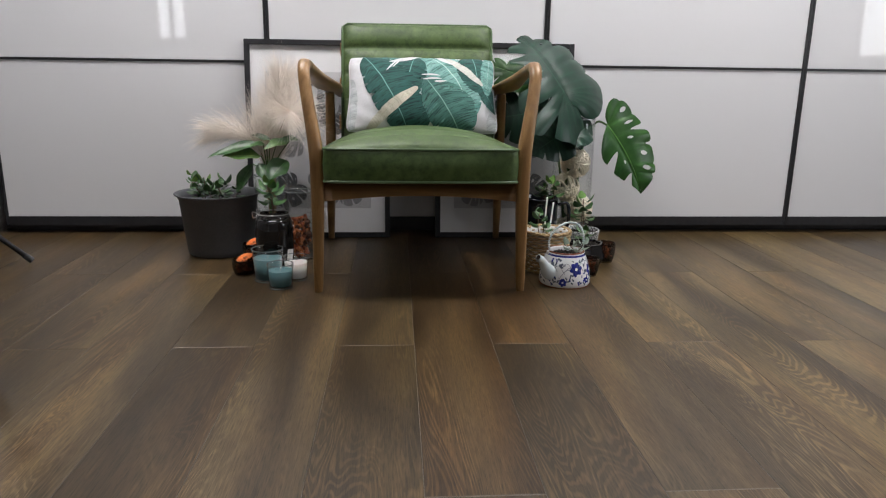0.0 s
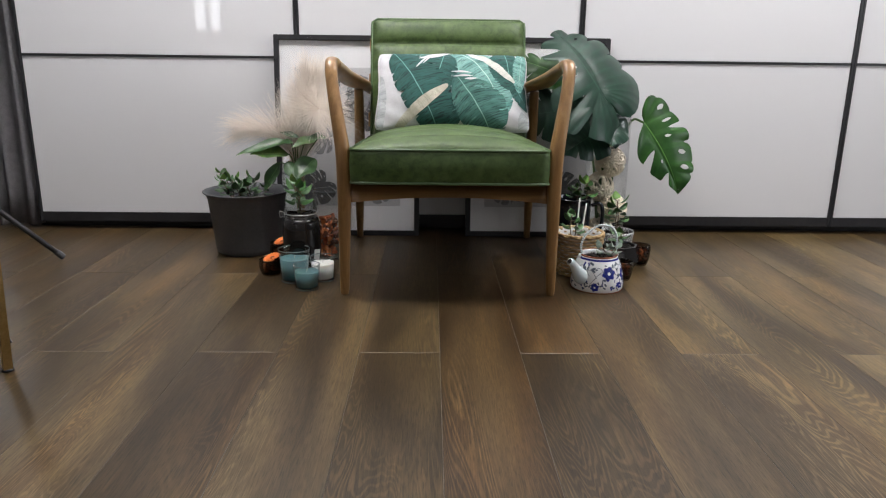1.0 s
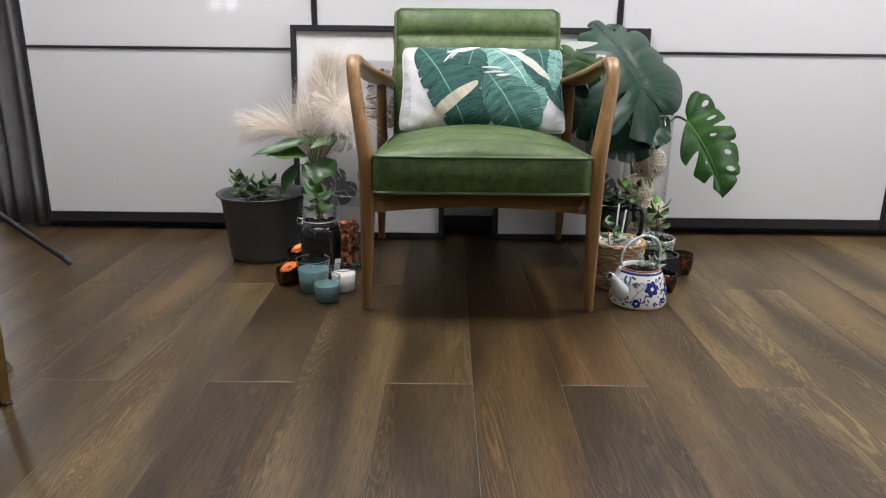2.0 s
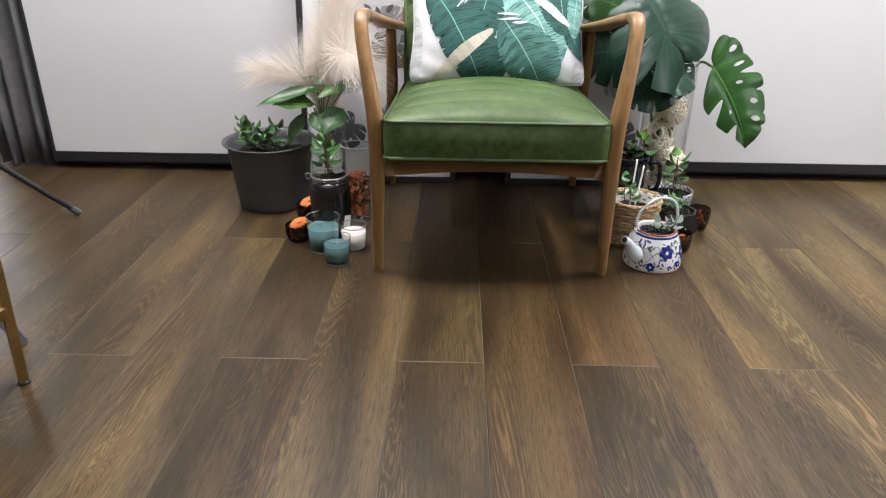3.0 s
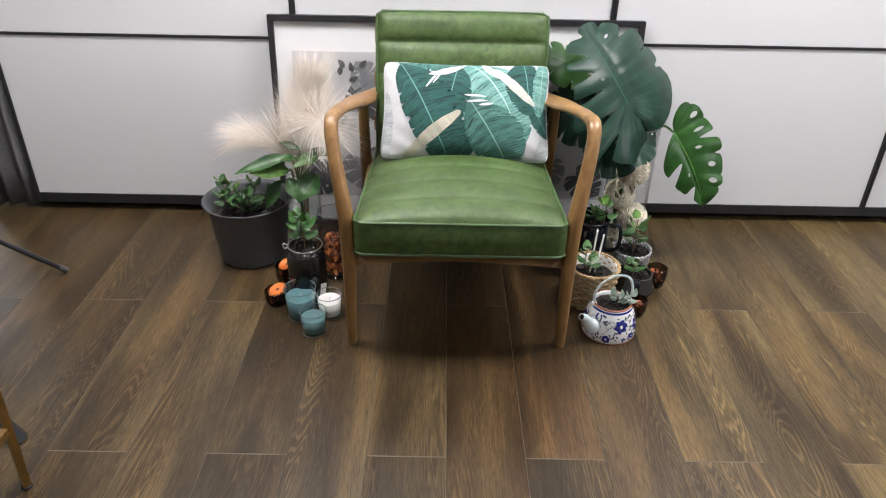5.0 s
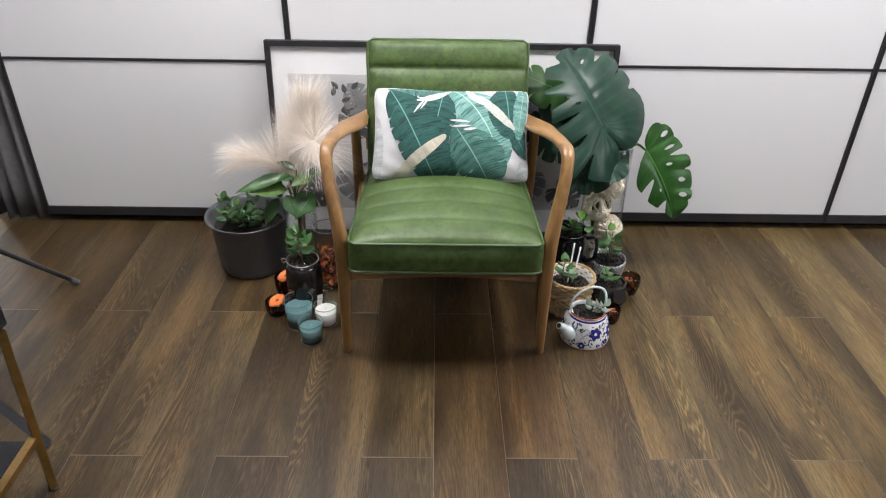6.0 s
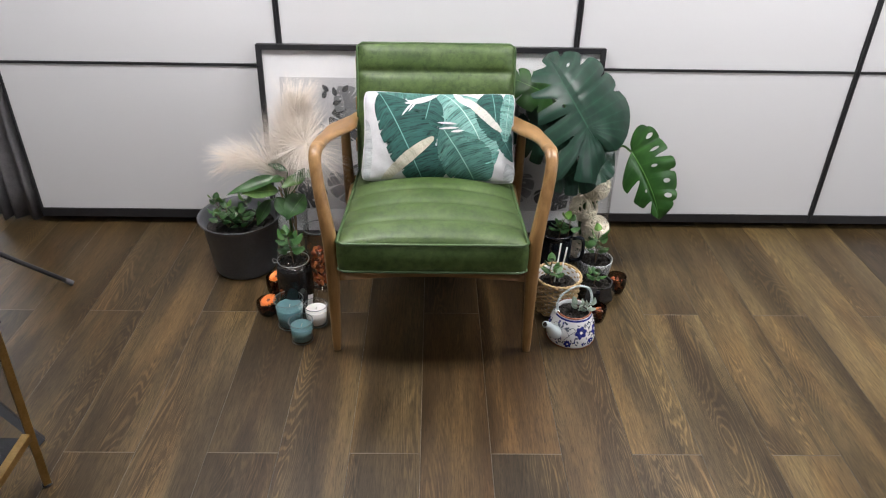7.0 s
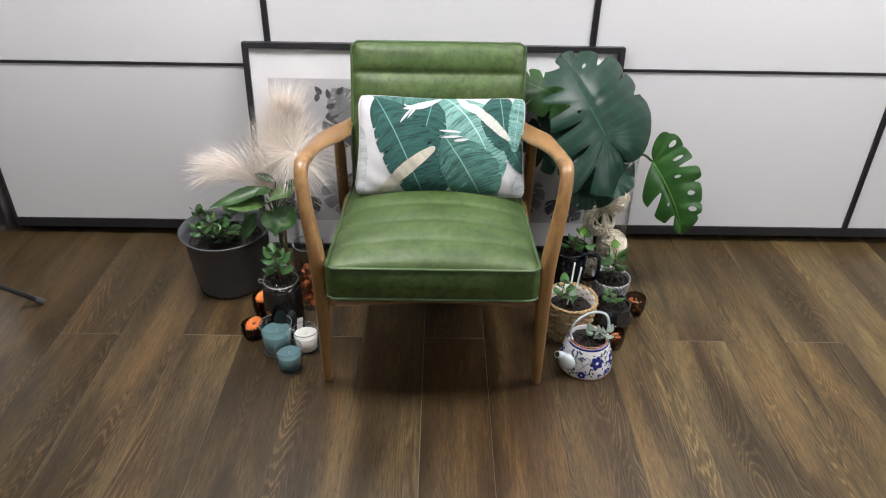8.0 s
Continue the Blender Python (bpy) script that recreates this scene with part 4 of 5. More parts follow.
def vessel(r0, r1, h, wall, foot=0.004, rim=0.0, r_mid=None, n=10):
    """A hollow open pot or glass: base radius r0, rim radius r1."""
    out = []
    for i in range(n + 1):
        f = i / n
        r = r0 + (r1 - r0) * f
        if r_mid is not None:
            r += (r_mid - (r0 + r1) / 2) * 4 * f * (1 - f)
        out.append((r, h * f))
    prof = [(0, 0), (r0 * 0.9, 0.0), (r0 - 0.001, 0.0006)] + [(r, max(z, 0.002)) for r, z in out[0:]]
    if rim:
        prof += [(r1 + rim, h - 0.004), (r1 + rim * 1.1, h + 0.002)]
    prof += [(r1 - wall * 0.5, h + 0.0015)]
    prof += [(r - wall, max(z, foot)) for r, z in out[::-1]] + [(0, foot)]
    return lathe(prof, 44)


# ---- pictures leaning on the wardrobe ----
def picture(xa, xb, label):
    w, h = xb - xa, 0.737
    p = thing("picture_frame", ((xa + xb) / 2, 0.700, 0), label, "picture", "framed botanical prints")
    p.matrix_world = pose((xa + xb) / 2, 0.690, 0.0025, -5.4)
    b, d = 0.019, 0.028
    for lo, hi in (((-w / 2, 0, 0), (-w / 2 + b, d, h)), ((w / 2 - b, 0, 0), (w / 2, d, h))):
        part("frame_side", box(lo, hi, 0.0015), M["black"], p, smooth=False)
    for lo, hi in (((-w / 2 + b, 0, 0), (w / 2 - b, d, b)), ((-w / 2 + b, 0, h - b), (w / 2 - b, d, h))):
        part("frame_rail", box(lo, hi, 0.0015), M["black"], p, smooth=False)
    part("mat_board", box((-w / 2 + b, 0.012, b), (w / 2 - b, 0.016, h - b)), M["mat_board"], p, smooth=False)
    pr = part("print", box((-w / 2 + 0.072, 0.0105, 0.112), (w / 2 - 0.072, 0.0118, 0.622)), M["print_bg"], p, "grey botanical print", smooth=False)
    g = part("glass", box((-w / 2 + b, 0.006, b), (w / 2 - b, 0.008, h - b)), M["pane"], p, smooth=False)
    g.visible_shadow = False
    return p, pr


for xa, xb, seed in ((-0.628, -0.094, 3), (0.082, 0.607, 8)):
    p, pr = picture(xa, xb, "black-framed grey botanical print with a white mat, leaning on the wardrobe")
    flip = 1 if xa < 0 else -1
    for i, (x, z, size, ang, key) in enumerate(((0.03, 0.43, 0.085, -30, "print_ink"), (0.075, 0.505, 0.075, 35, "print_mid"), (0.10, 0.30, 0.10, -120, "print_ink"),
                                                (-0.07, 0.37, 0.10, 60, "print_mid"), (0.02, 0.25, 0.09, -160, "print_mid"), (-0.09, 0.20, 0.08, 130, "print_ink"), (0.09, 0.17, 0.07, -70, "print_mid"))):
        bm = monstera_blade(size * 1.35, size * 0.8, 5, 0.3, 0.5, seed + i, flat=True)
        part("printed_leaf", bm, M[key], pr, m=pose(flip * x, 0.0104 - 0.0002 * i, z, 90, 0, 0) @ pose(0, 0, 0, 0, 0, flip * ang))
    for i, (x, z) in enumerate(((0.0, 0.60), (0.025, 0.585), (-0.02, 0.575), (0.05, 0.60), (0.012, 0.555))):
        bm = simple_leaf(0.035, 0.009, 0.8, 0, 0)
        part("printed_flower", bm, M["print_ink"], pr, m=pose(flip * (x - 0.02), 0.0090, z - 0.03, 90) @ pose(0, 0, 0, 0, 0, flip * (40 - 27 * i)))
    rows = [(flip * (0.02 + 0.03 * math.sin(3 * f)), 0.0094, 0.14 + 0.42 * f, 0.002, 0.0003) for f in np.linspace(0, 1, 14)]
    part("printed_stalk", sweep(rows, (1, 0, 0), 6), M["print_mid"], pr)


# ---- left group: planter, jar, vases, candles ----
pot = thing("planter", (-0.685, 0.482, 0), "large round anthracite plastic planter holding a small bushy plant", "planter")
part("pot", lathe([(0, 0), (0.100, 0), (0.108, 0.004), (0.112, 0.02), (0.130, 0.190), (0.136, 0.203), (0.145, 0.210), (0.1455, 0.213), (0.141, 0.2135), (0.133, 0.206), (0.126, 0.19), (0.11, 0.15), (0, 0.15)], 64), M["anthracite"], pot)
soil(pot, 0.122, 0.168, 1)
rosette(pot, (-0.040, -0.02, 0.168), 10, 0.105, 0.13, 0.031, 0.0105, M["small_leaf"], 2, M["young_leaf"], stems=5)
rosette(pot, (0.020, -0.02, 0.168), 9, 0.075, 0.13, 0.030, 0.0105, M["small_leaf"], 4, stems=4)

tall = thing("glass_vase", (-0.508, 0.515, 0), "tall clear glass cylinder vase holding pampas grass and pothos", "vase", "glass vases")
v = part("glass", vessel(0.055, 0.058, 0.268, 0.003, 0.012), M["glass"], tall)
v.visible_shadow = False
part("rim", tube([(0.0565 * math.cos(a), 0.0565 * math.sin(a), 0.2692) for a in np.linspace(0, 2 * math.pi, 49)[:-1]], 0.0015, 6, steps=0, closed=True), M["glass_rim"], tall)
rnd = random.Random(4)
for i in range(9):
    a = rnd.uniform(0, 6.28)
    part("stalk", tube([(0.03 * math.cos(a), 0.03 * math.sin(a), 0.016), (0.01 * math.cos(a + 2), 0.01 * math.sin(a + 2), 0.16), (0.035 * math.cos(a + 3), 0.03 * math.sin(a + 3), 0.31)], 0.0022, 6), M["stalk"], tall)


def plume(parent, path, n, reach, seed, droop=0.3, r=0.00042, radial=False):
    """A feathery head: fine hairs springing from the stalk, swept towards its tip."""
    rnd = random.Random(seed)
    pts = [Vector(p) for p in smooth_path(path, 10)]
    verts, faces = [], []
    for i in range(n):
        f = 1 - (1 - 0.35) * rnd.random() ** 1.1 if not radial else 1 - 0.2 * rnd.random()
        k = min(int(f * (len(pts) - 1)), len(pts) - 2)
        p = pts[k].lerp(pts[k + 1], rnd.random())
        d = (pts[k + 1] - pts[k]).normalized()
        side = Vector((rnd.gauss(0, 1), rnd.gauss(0, 1), rnd.gauss(0, 1)))
        side = (side - d * side.dot(d)).normalized()
        sweep_f = rnd.uniform(0.1, 0.7) if radial else rnd.uniform(1.1, 2.8)
        way = (d * sweep_f + side).normalized()
        ln_ = reach * rnd.uniform(0.45, 1.1) * (1.0 if radial else (0.72 + 0.4 * math.sin(math.pi * min(1, f + 0.15))))
        c = way.cross(Vector((rnd.gauss(0, 1), rnd.gauss(0, 1), rnd.gauss(0, 1)))).normalized()
        prev = None
        steps = 5
        for j in range(steps + 1):
            t = j / steps
            q = p + way * ln_ * t + Vector((0, 0, -droop * ln_ * t * t)) + side * 0.06 * ln_ * math.sin(2.5 * t)
            w = r * (1 - 0.75 * t)
            q2 = c.cross(way).normalized()
            ring = []
            for e in (c * w, (-c * 0.5 + q2 * 0.87) * w, (-c * 0.5 - q2 * 0.87) * w):
                ring.append(len(verts))
                verts.append(q + e)
            if prev:
                for a in range(3):
                    b = (a + 1) % 3
                    faces.append((prev[a], prev[b], ring[b], ring[a]))
            prev = ring
    me = bpy.data.meshes.new("plume")
    me.from_pydata([tuple(x) for x in verts], [], faces)
    me.materials.append(M["plume"])
    ob = new("plume", me)
    ob.parent = parent
    tagged(ob, "fluffy cream pampas plume", kind="stuff")
    part("plume_stalk", tube(path, 0.0018, 6), M["stalk"], parent)
    return ob


pampas = thing("pampas_grass", (-0.508, 0.515, 0.016), "dried cream pampas grass plumes standing in a tall glass vase", "dried grass")
plume(pampas, [(0.0, 0, 0.05), (0.0, 0.0, 0.25), (0.01, 0.02, 0.40), (0.045, 0.04, 0.565)], 4200, 0.185, 1, 0.0, 0.0005)
plume(pampas, [(-0.01, -0.01, 0.05), (-0.01, -0.02, 0.27), (-0.05, -0.03, 0.375), (-0.12, -0.03, 0.405), (-0.18, -0.03, 0.405)], 1150, 0.15, 2, 0.12, 0.0005)
plume(pampas, [(0.01, 0.0, 0.05), (0.02, 0.01, 0.33), (0.05, -0.015, 0.43), (0.084, -0.045, 0.475)], 1000, 0.165, 3, 0.15, 0.0005, radial=True)

pothos = thing("pothos_plant", (-0.508, 0.515, 0.016), "pothos cutting with glossy green variegated leaves in a glass vase", "plant")
for a, tip, hw, mt in (((-0.005, -0.090, 0.372), (-0.165, -0.155, 0.350), 0.026, "pothos"), ((-0.010, -0.105, 0.330), (-0.118, -0.150, 0.345), 0.036, "pothos_y"),
                       ((0.015, -0.060, 0.378), (-0.050, -0.045, 0.402), 0.015, "pothos"), ((0.085, -0.100, 0.382), (0.012, -0.150, 0.370), 0.026, "pothos_y"),
                       ((0.040, -0.070, 0.375), (0.108, -0.115, 0.395), 0.024, "pothos"), ((0.075, -0.110, 0.318), (0.020, -0.175, 0.265), 0.046, "pothos"),
                       ((-0.035, -0.125, 0.305), (-0.092, -0.155, 0.225), 0.028, "pothos"), ((-0.020, -0.110, 0.305), (0.020, -0.160, 0.255), 0.026, "pothos"),
                       ((0.005, -0.080, 0.365), (-0.030, -0.130, 0.375), 0.018, "pothos")):
    y = Vector(tip) - Vector(a)
    part("stem", tube([(0.0, -0.01, 0.02), (0.0, -0.045, 0.24), tuple((Vector((0, -0.05, 0.27)) + Vector(a)) / 2), a], 0.0018, 6), M["stem"], pothos)
    x = y.cross(Vector((0, -0.6, 0.9))).normalized()
    part("leaf", simple_leaf(y.length * 1.06, hw * 0.88, 1.05, 0.30, 0.14, 0.12, int(y.length * 1000)), M[mt], pothos, m=basis(a, x, y))

jar = thing("storage_jar", (-0.453, 0.222, 0), "clip-top glass jar filled with dark soil and a small plant", "jar")
part("body", lathe([(0, 0), (0.050, 0), (0.056, 0.006), (0.058, 0.02), (0.058, 0.125), (0.055, 0.15), (0.0505, 0.1595), (0, 0.1595)], 48), M["darkglass"], jar, "glass body full of dark soil")
g = part("neck", lathe([(0.0502, 0.160), (0.047, 0.168), (0.046, 0.174), (0.050, 0.177), (0.051, 0.181), (0.050, 0.185), (0.047, 0.186), (0.044, 0.184), (0.043, 0.168), (0.046, 0.160)], 48), M["glass"], jar)
g.visible_shadow = False
soil(jar, 0.045, 0.160, 22)
part("wire_collar", tube([(0.0505 * math.cos(a), 0.0505 * math.sin(a), 0.173) for a in np.linspace(0, 6.283, 36)[:-1]], 0.0014, 6, steps=0, closed=True), M["steel"], jar)
part("clasp", tube([(-0.050, -0.004, 0.173), (-0.064, -0.004, 0.176), (-0.066, 0.0, 0.166), (-0.064, 0.004, 0.158), (-0.056, 0.004, 0.160)], 0.0014, 6), M["steel"], jar)
part("paper_tag", box((-0.009, -0.0005, 0), (0.009, 0.0005, 0.042)), M["cloth"], jar, "small white paper tag", smooth=False, m=pose(0.050, -0.046, 0.036, 8, 4, 35))
jar.scale = (1, 1, 1.10)
rosette(jar, (0.0, 0.0, 0.160), 8, 0.105, 0.03, 0.038, 0.0125, M["small_leaf"], 21, M["young_leaf"], stems=2)


def potpourri(parent, r, z0, z1, n, seed, size=0.011):
    rnd = random.Random(seed)
    bm = bmesh.new()
    for i in range(n):
        a, q = rnd.uniform(0, 6.28), (r - size) * math.sqrt(rnd.random())
        z = rnd.uniform(z0 + size, z1)
        m = Matrix.Translation((q * math.cos(a), q * math.sin(a), z)) @ Euler((rnd.uniform(0, 6), rnd.uniform(0, 6), rnd.uniform(0, 6))).to_matrix().to_4x4() @ Matrix.Diagonal((size * rnd.uniform(0.6, 1.2), size * rnd.uniform(0.6, 1.1), size * rnd.uniform(0.3, 0.7), 1))
        bmesh.ops.create_icosphere(bm, subdivisions=1, radius=1.0, matrix=m)
    ob = part("potpourri", bm, M["potpourri"], parent, "mixed brown and orange dried petals", smooth=False)
    return tagged(ob, kind="stuff")


def potpourri_material():
    m = mat("potpourri", (0.2, 0.08, 0.03), 0.75)
    geo = nd(m, "ShaderNodeNewGeometry")
    base(m, ramp(m, geo.outputs["Random Per Island"], [(0.0, (0.035, 0.014, 0.008)), (0.35, (0.12, 0.04, 0.016)), (0.7, (0.34, 0.075, 0.022)), (1.0, (0.62, 0.22, 0.07))]))
    return m


M["potpourri"] = potpourri_material()
pv = thing("glass_vase", (-0.388, 0.348, 0), "clear glass cylinder vase half filled with orange potpourri", "vase", "glass vases")
g = part("glass", vessel(0.044, 0.049, 0.238, 0.0028, 0.010), M["glass"], pv)
g.visible_shadow = False
part("rim", tube([(0.0476 * math.cos(a), 0.0476 * math.sin(a), 0.2392) for a in np.linspace(0, 2 * math.pi, 49)[:-1]], 0.0015, 6, steps=0, closed=True), M["glass_rim"], pv)
potpourri(pv, 0.043, 0.011, 0.150, 130, 6)


def candle(loc, r, h, fill, wax, label):
    c = thing("candle", loc, label, "candle", "candles in glasses")
    g = part("glass", vessel(r * 0.86, r, h, 0.0022, 0.007), M["glass"], c)
    g.visible_shadow = False
    part("rim", tube([((r - 0.0010) * math.cos(a), (r - 0.0010) * math.sin(a), h + 0.0012) for a in np.linspace(0, 2 * math.pi, 41)[:-1]], 0.0011, 6, steps=0, closed=True), M["glass_rim"], c)
    part("base_ring", tube([(r * 0.85 * math.cos(a), r * 0.85 * math.sin(a), 0.0022) for a in np.linspace(0, 2 * math.pi, 41)[:-1]], 0.0016, 6, steps=0, closed=True), M["glass_rim"], c)
    ri = r - 0.0026
    r0 = r * 0.86 - 0.0026
    part("wax", lathe([(0, 0.0075), (r0, 0.0075), (r0 + (ri - r0) * fill, h * fill), (r0 + (ri - r0) * fill - 0.003, h * fill - 0.001), (0, h * fill - 0.002)], 40), wax, c)
    part("wick", tube([(0, 0, h * fill - 0.003), (0.001, 0, h * fill + 0.004), (0.003, 0.001, h * fill + 0.008)], 0.0009, 6), M["wick"], c)


candle((-0.461, 0.129, 0), 0.0475, 0.097, 0.72, M["teal_wax"], "large teal wax candle in a clear glass")
candle((-0.411, 0.050, 0), 0.0390, 0.071, 0.74, M["teal_wax"], "small teal wax candle in a clear glass")
candle((-0.377, 0.136, 0), 0.0385, 0.071, 0.76, M["white_wax"], "white wax candle in a clear glass")


def flower_cup(loc, r, h, label, flower=True, seed=0):
    c = thing("flower_cup", loc, label, "cup", "cups with dried flowers")
    g = part("glass", vessel(r * 0.75, r, h, 0.0025, 0.006, r_mid=r), M["smoke"], c)
    g.visible_shadow = False
    potpourri(c, r * 0.88, 0.006, h * 0.8, 40, seed, 0.009)
    if flower:
        rnd = random.Random(seed)
        head = part("flower_head", lathe([(0, -0.002), (0.007, -0.002), (0.0085, 0.001), (0.006, 0.004), (0, 0.005)], 14), M["brown"], c, "brown flower heart", m=pose(0.006, -0.006, h + 0.004, 10, -16, 0))
        first = None
        for ring, (n, ln_) in enumerate(((16, 0.021), (13, 0.016))):
            for i in range(n):
                m = pose(0, 0, 0.001 + 0.0015 * ring, 0, 0, 360 * i / n + 9 * ring) @ pose(0, 0.005, 0, 18 + 16 * ring)
                if first is None:
                    first = part("petal", simple_leaf(0.024, 0.0050, 0.6, 0.2, 0.2), M["orange"], head, m=m)
                else:
                    again(first, m @ Matrix.Diagonal((1, ln_ / 0.021, 1, 1)))


flower_cup((-0.545, 0.186, 0), 0.036, 0.05, "dark glass cup holding an orange dried gerbera flower", True, 3)
flower_cup((-0.535, 0.292, 0), 0.034, 0.075, "dark glass cup with an orange dried flower beside the jar", True, 5)

# ---- right group: teapot, baskets, pots, vase ----
TEA = [(0.0, 0.0), (0.070, 0.0), (0.076, 0.004), (0.078, 0.012), (0.0765, 0.03), (0.072, 0.055), (0.066, 0.076), (0.060, 0.090), (0.0565, 0.098), (0.0545, 0.103)]


def tea_r(z):
    return float(np.interp(z, [p[1] for p in TEA[2:]], [p[0] for p in TEA[2:]]))


tea = thing("teapot_planter", (0.4475, 0.083, 0), "blue and white floral china teapot used as a planter", "teapot")
part("body", lathe(TEA + [(0.052, 0.1035), (0.050, 0.100), (0.052, 0.088), (0.05, 0.08), (0, 0.08)], 64), M["china"], tea)
part("foot_ring", lathe([(0.0, -0.0001), (0.0755, 0.0001), (0.0775, 0.0014), (0.0778, 0.0028), (0.0765, 0.0034)], 64), M["russet"], tea)
part("rim_band", lathe([(tea_r(0.0925) + 0.0004, 0.0925), (tea_r(0.0950) + 0.0009, 0.0950), (tea_r(0.0980) + 0.0006, 0.0980)], 64), M["cobalt"], tea)
part("rim", lathe([(0.0555, 0.1005), (0.0568, 0.1025), (0.0550, 0.1050), (0.0518, 0.1042)], 64), M["russet"], tea)
soil(tea, 0.0505, 0.088, 8)
spa = math.atan2(-0.073, -0.095)
sx, sy = math.cos(spa), math.sin(spa)
rows = smooth_path([(sx * 0.058, sy * 0.058, 0.040, 0.024, 0.026), (sx * 0.078, sy * 0.078, 0.050, 0.021, 0.023), (sx * 0.096, sy * 0.096, 0.070, 0.0150, 0.0155), (sx * 0.111, sy * 0.111, 0.089, 0.0115, 0.0115), (sx * 0.126, sy * 0.126, 0.099, 0.0105, 0.0105)], 6)
part("spout", sweep(rows, (-sy, sx, 0), 20), M["celadon"], tea, "pale celadon spout")
e = rows[-1]
# The spout is solid; a near-black disc paints the shade of its hollow.
part("spout_opening", lathe([(0, 0.0), (0.006, 0.0), (0.0075, 0.0004)], 16), M["soil"], tea, m=basis((sx * 0.1262, sy * 0.1262, 0.0995), (-sy, sx, 0), (sx * -0.5, sy * -0.5, 0.85)))
hx, hy = math.cos(-2.98), math.sin(-2.98)
hand = [(hx * 0.050, hy * 0.050, 0.098), (hx * 0.056, hy * 0.056, 0.130), (hx * 0.040, hy * 0.040, 0.165), (0.0, 0.0, 0.188), (-hx * 0.040, -hy * 0.040, 0.178), (-hx * 0.056, -hy * 0.056, 0.140), (-hx * 0.052, -hy * 0.052, 0.098)]
hp = smooth_path(hand, 12)
handle = part("handle", tube(hand, 0.0027, 10, steps=12), M["celadon"], tea, "wrapped grey-white bail handle")
first = None
for i in range(3, len(hp) - 3, 2):
    d = Vector(hp[i + 1]) - Vector(hp[i - 1])
    m = basis(hp[i], d.orthogonal(), d.cross(d.orthogonal()))
    if first is None:
        first = part("cane_wrap", tube([(0.0031 * math.cos(a), 0.0031 * math.sin(a), 0) for a in np.linspace(0, 6.283, 13)[:-1]], 0.0013, 6, steps=0, closed=True), M["celadon"], handle, m=m)
    else:
        again(first, m)
for s in (1, -1):
    part("lug", lathe([(0, -0.008), (0.007, -0.006), (0.009, 0), (0.007, 0.006), (0, 0.008)], 14), M["china"], tea, m=pose(s * hx * 0.054, s * hy * 0.054, 0.098))


def on_teapot(phi, z, lift):
    r = tea_r(z) + lift
    return (r * math.cos(phi), r * math.sin(phi), z)


def painted_blob(phi, z, rad, petals, material, lift=0.0006, amp=0.28, turn=0.0, squash=1.0):
    """Brushed flower or leaf lying on the curved body."""
    def f(u, v):
        a = 2 * math.pi * u
        r = rad * (1 + amp * math.cos(petals * a + turn)) * v
        zz = z + r * math.sin(a) * squash
        return on_teapot(phi + r * math.cos(a) / tea_r(z), min(max(zz, 0.006), 0.0905), lift)
    part("painted_flower", grid_mesh(f, 40, 5), material, tea)


front = -math.pi / 2
for phi, z, rad in ((front + 0.25, 0.060, 0.0185), (front + 1.10, 0.052, 0.0185), (front - 0.30, 0.020, 0.0115), (front + 0.75, 0.024, 0.0095), (front + 2.1, 0.05, 0.016), (front - 1.6, 0.055, 0.014)):
    painted_blob(phi, z, rad, 6, M["cobalt"], 0.0007, 0.15, phi)
    painted_blob(phi, z, rad * 0.25, 5, M["china"], 0.0011, 0.1)
rnd = random.Random(9)
for i in range(110):
    phi, z = front + rnd.uniform(-1.5, 2.2), rnd.uniform(0.012, 0.086)
    painted_blob(phi, z, rnd.uniform(0.0025, 0.0045), 2, M["inkgrey"] if i % 3 else M["cobalt"], 0.0004, 0.5, rnd.uniform(0, 6))
for i in range(16):
    ph0, z0, b = front + rnd.uniform(-1.2, 1.6), rnd.uniform(0.02, 0.07), rnd.uniform(-1, 1)
    pts = [on_teapot(ph0 + 0.45 * t, z0 + 0.016 * math.sin(3 * t + b), 0.0003) for t in np.linspace(0, 1, 9)]
    part("painted_tendril", tube(pts, 0.0007, 5, steps=0), M["inkgrey"], tea)
for i in range(22):
    painted_blob(front - 1.3 + i * 0.13, 0.0945, 0.0017, 1, M["china"], 0.0016, 0.0)
rosette(tea, (0.030, 0.012, 0.089), 7, 0.035, 0.04, 0.024, 0.008, M["grey_leaf"], 31, stems=2)

basket = thing("wicker_planter", (0.4175, 0.228, 0), "round woven wicker basket pot with a seedling and sticks", "basket")
inner = part("liner", vessel(0.056, 0.072, 0.131, 0.003, 0.006), M["cloth"], basket, "white cloth liner")
rows_n = 13
for i in range(rows_n):
    z = 0.004 + 0.126 * i / (rows_n - 1)
    r = 0.0585 + 0.0165 * z / 0.132
    pts = []
    for k in range(112):
        a = 2 * math.pi * k / 112
        w = 0.0036 * math.sin(13 * a + (math.pi if i % 2 else 0))
        pts.append(((r + w) * math.cos(a), (r + w) * math.sin(a), z + 0.0008 * math.sin(28 * a)))
    part("wicker_strand", tube(pts, 0.0044, 6, steps=0, closed=True), M["wicker"], basket)
part("rim_braid", tube([((0.0755 + 0.0012 * math.sin(30 * a)) * math.cos(a), (0.0755 + 0.0012 * math.sin(30 * a)) * math.sin(a), 0.1335 + 0.001 * math.cos(30 * a)) for a in np.linspace(0, 6.283, 121)[:-1]], 0.0042, 7, steps=0, closed=True), M["wicker"], basket)
soil(basket, 0.0655, 0.098, 12)
rosette(basket, (-0.018, 0.0, 0.10), 5, 0.095, 0.02, 0.032, 0.011, M["small_leaf"], 41, stems=2)
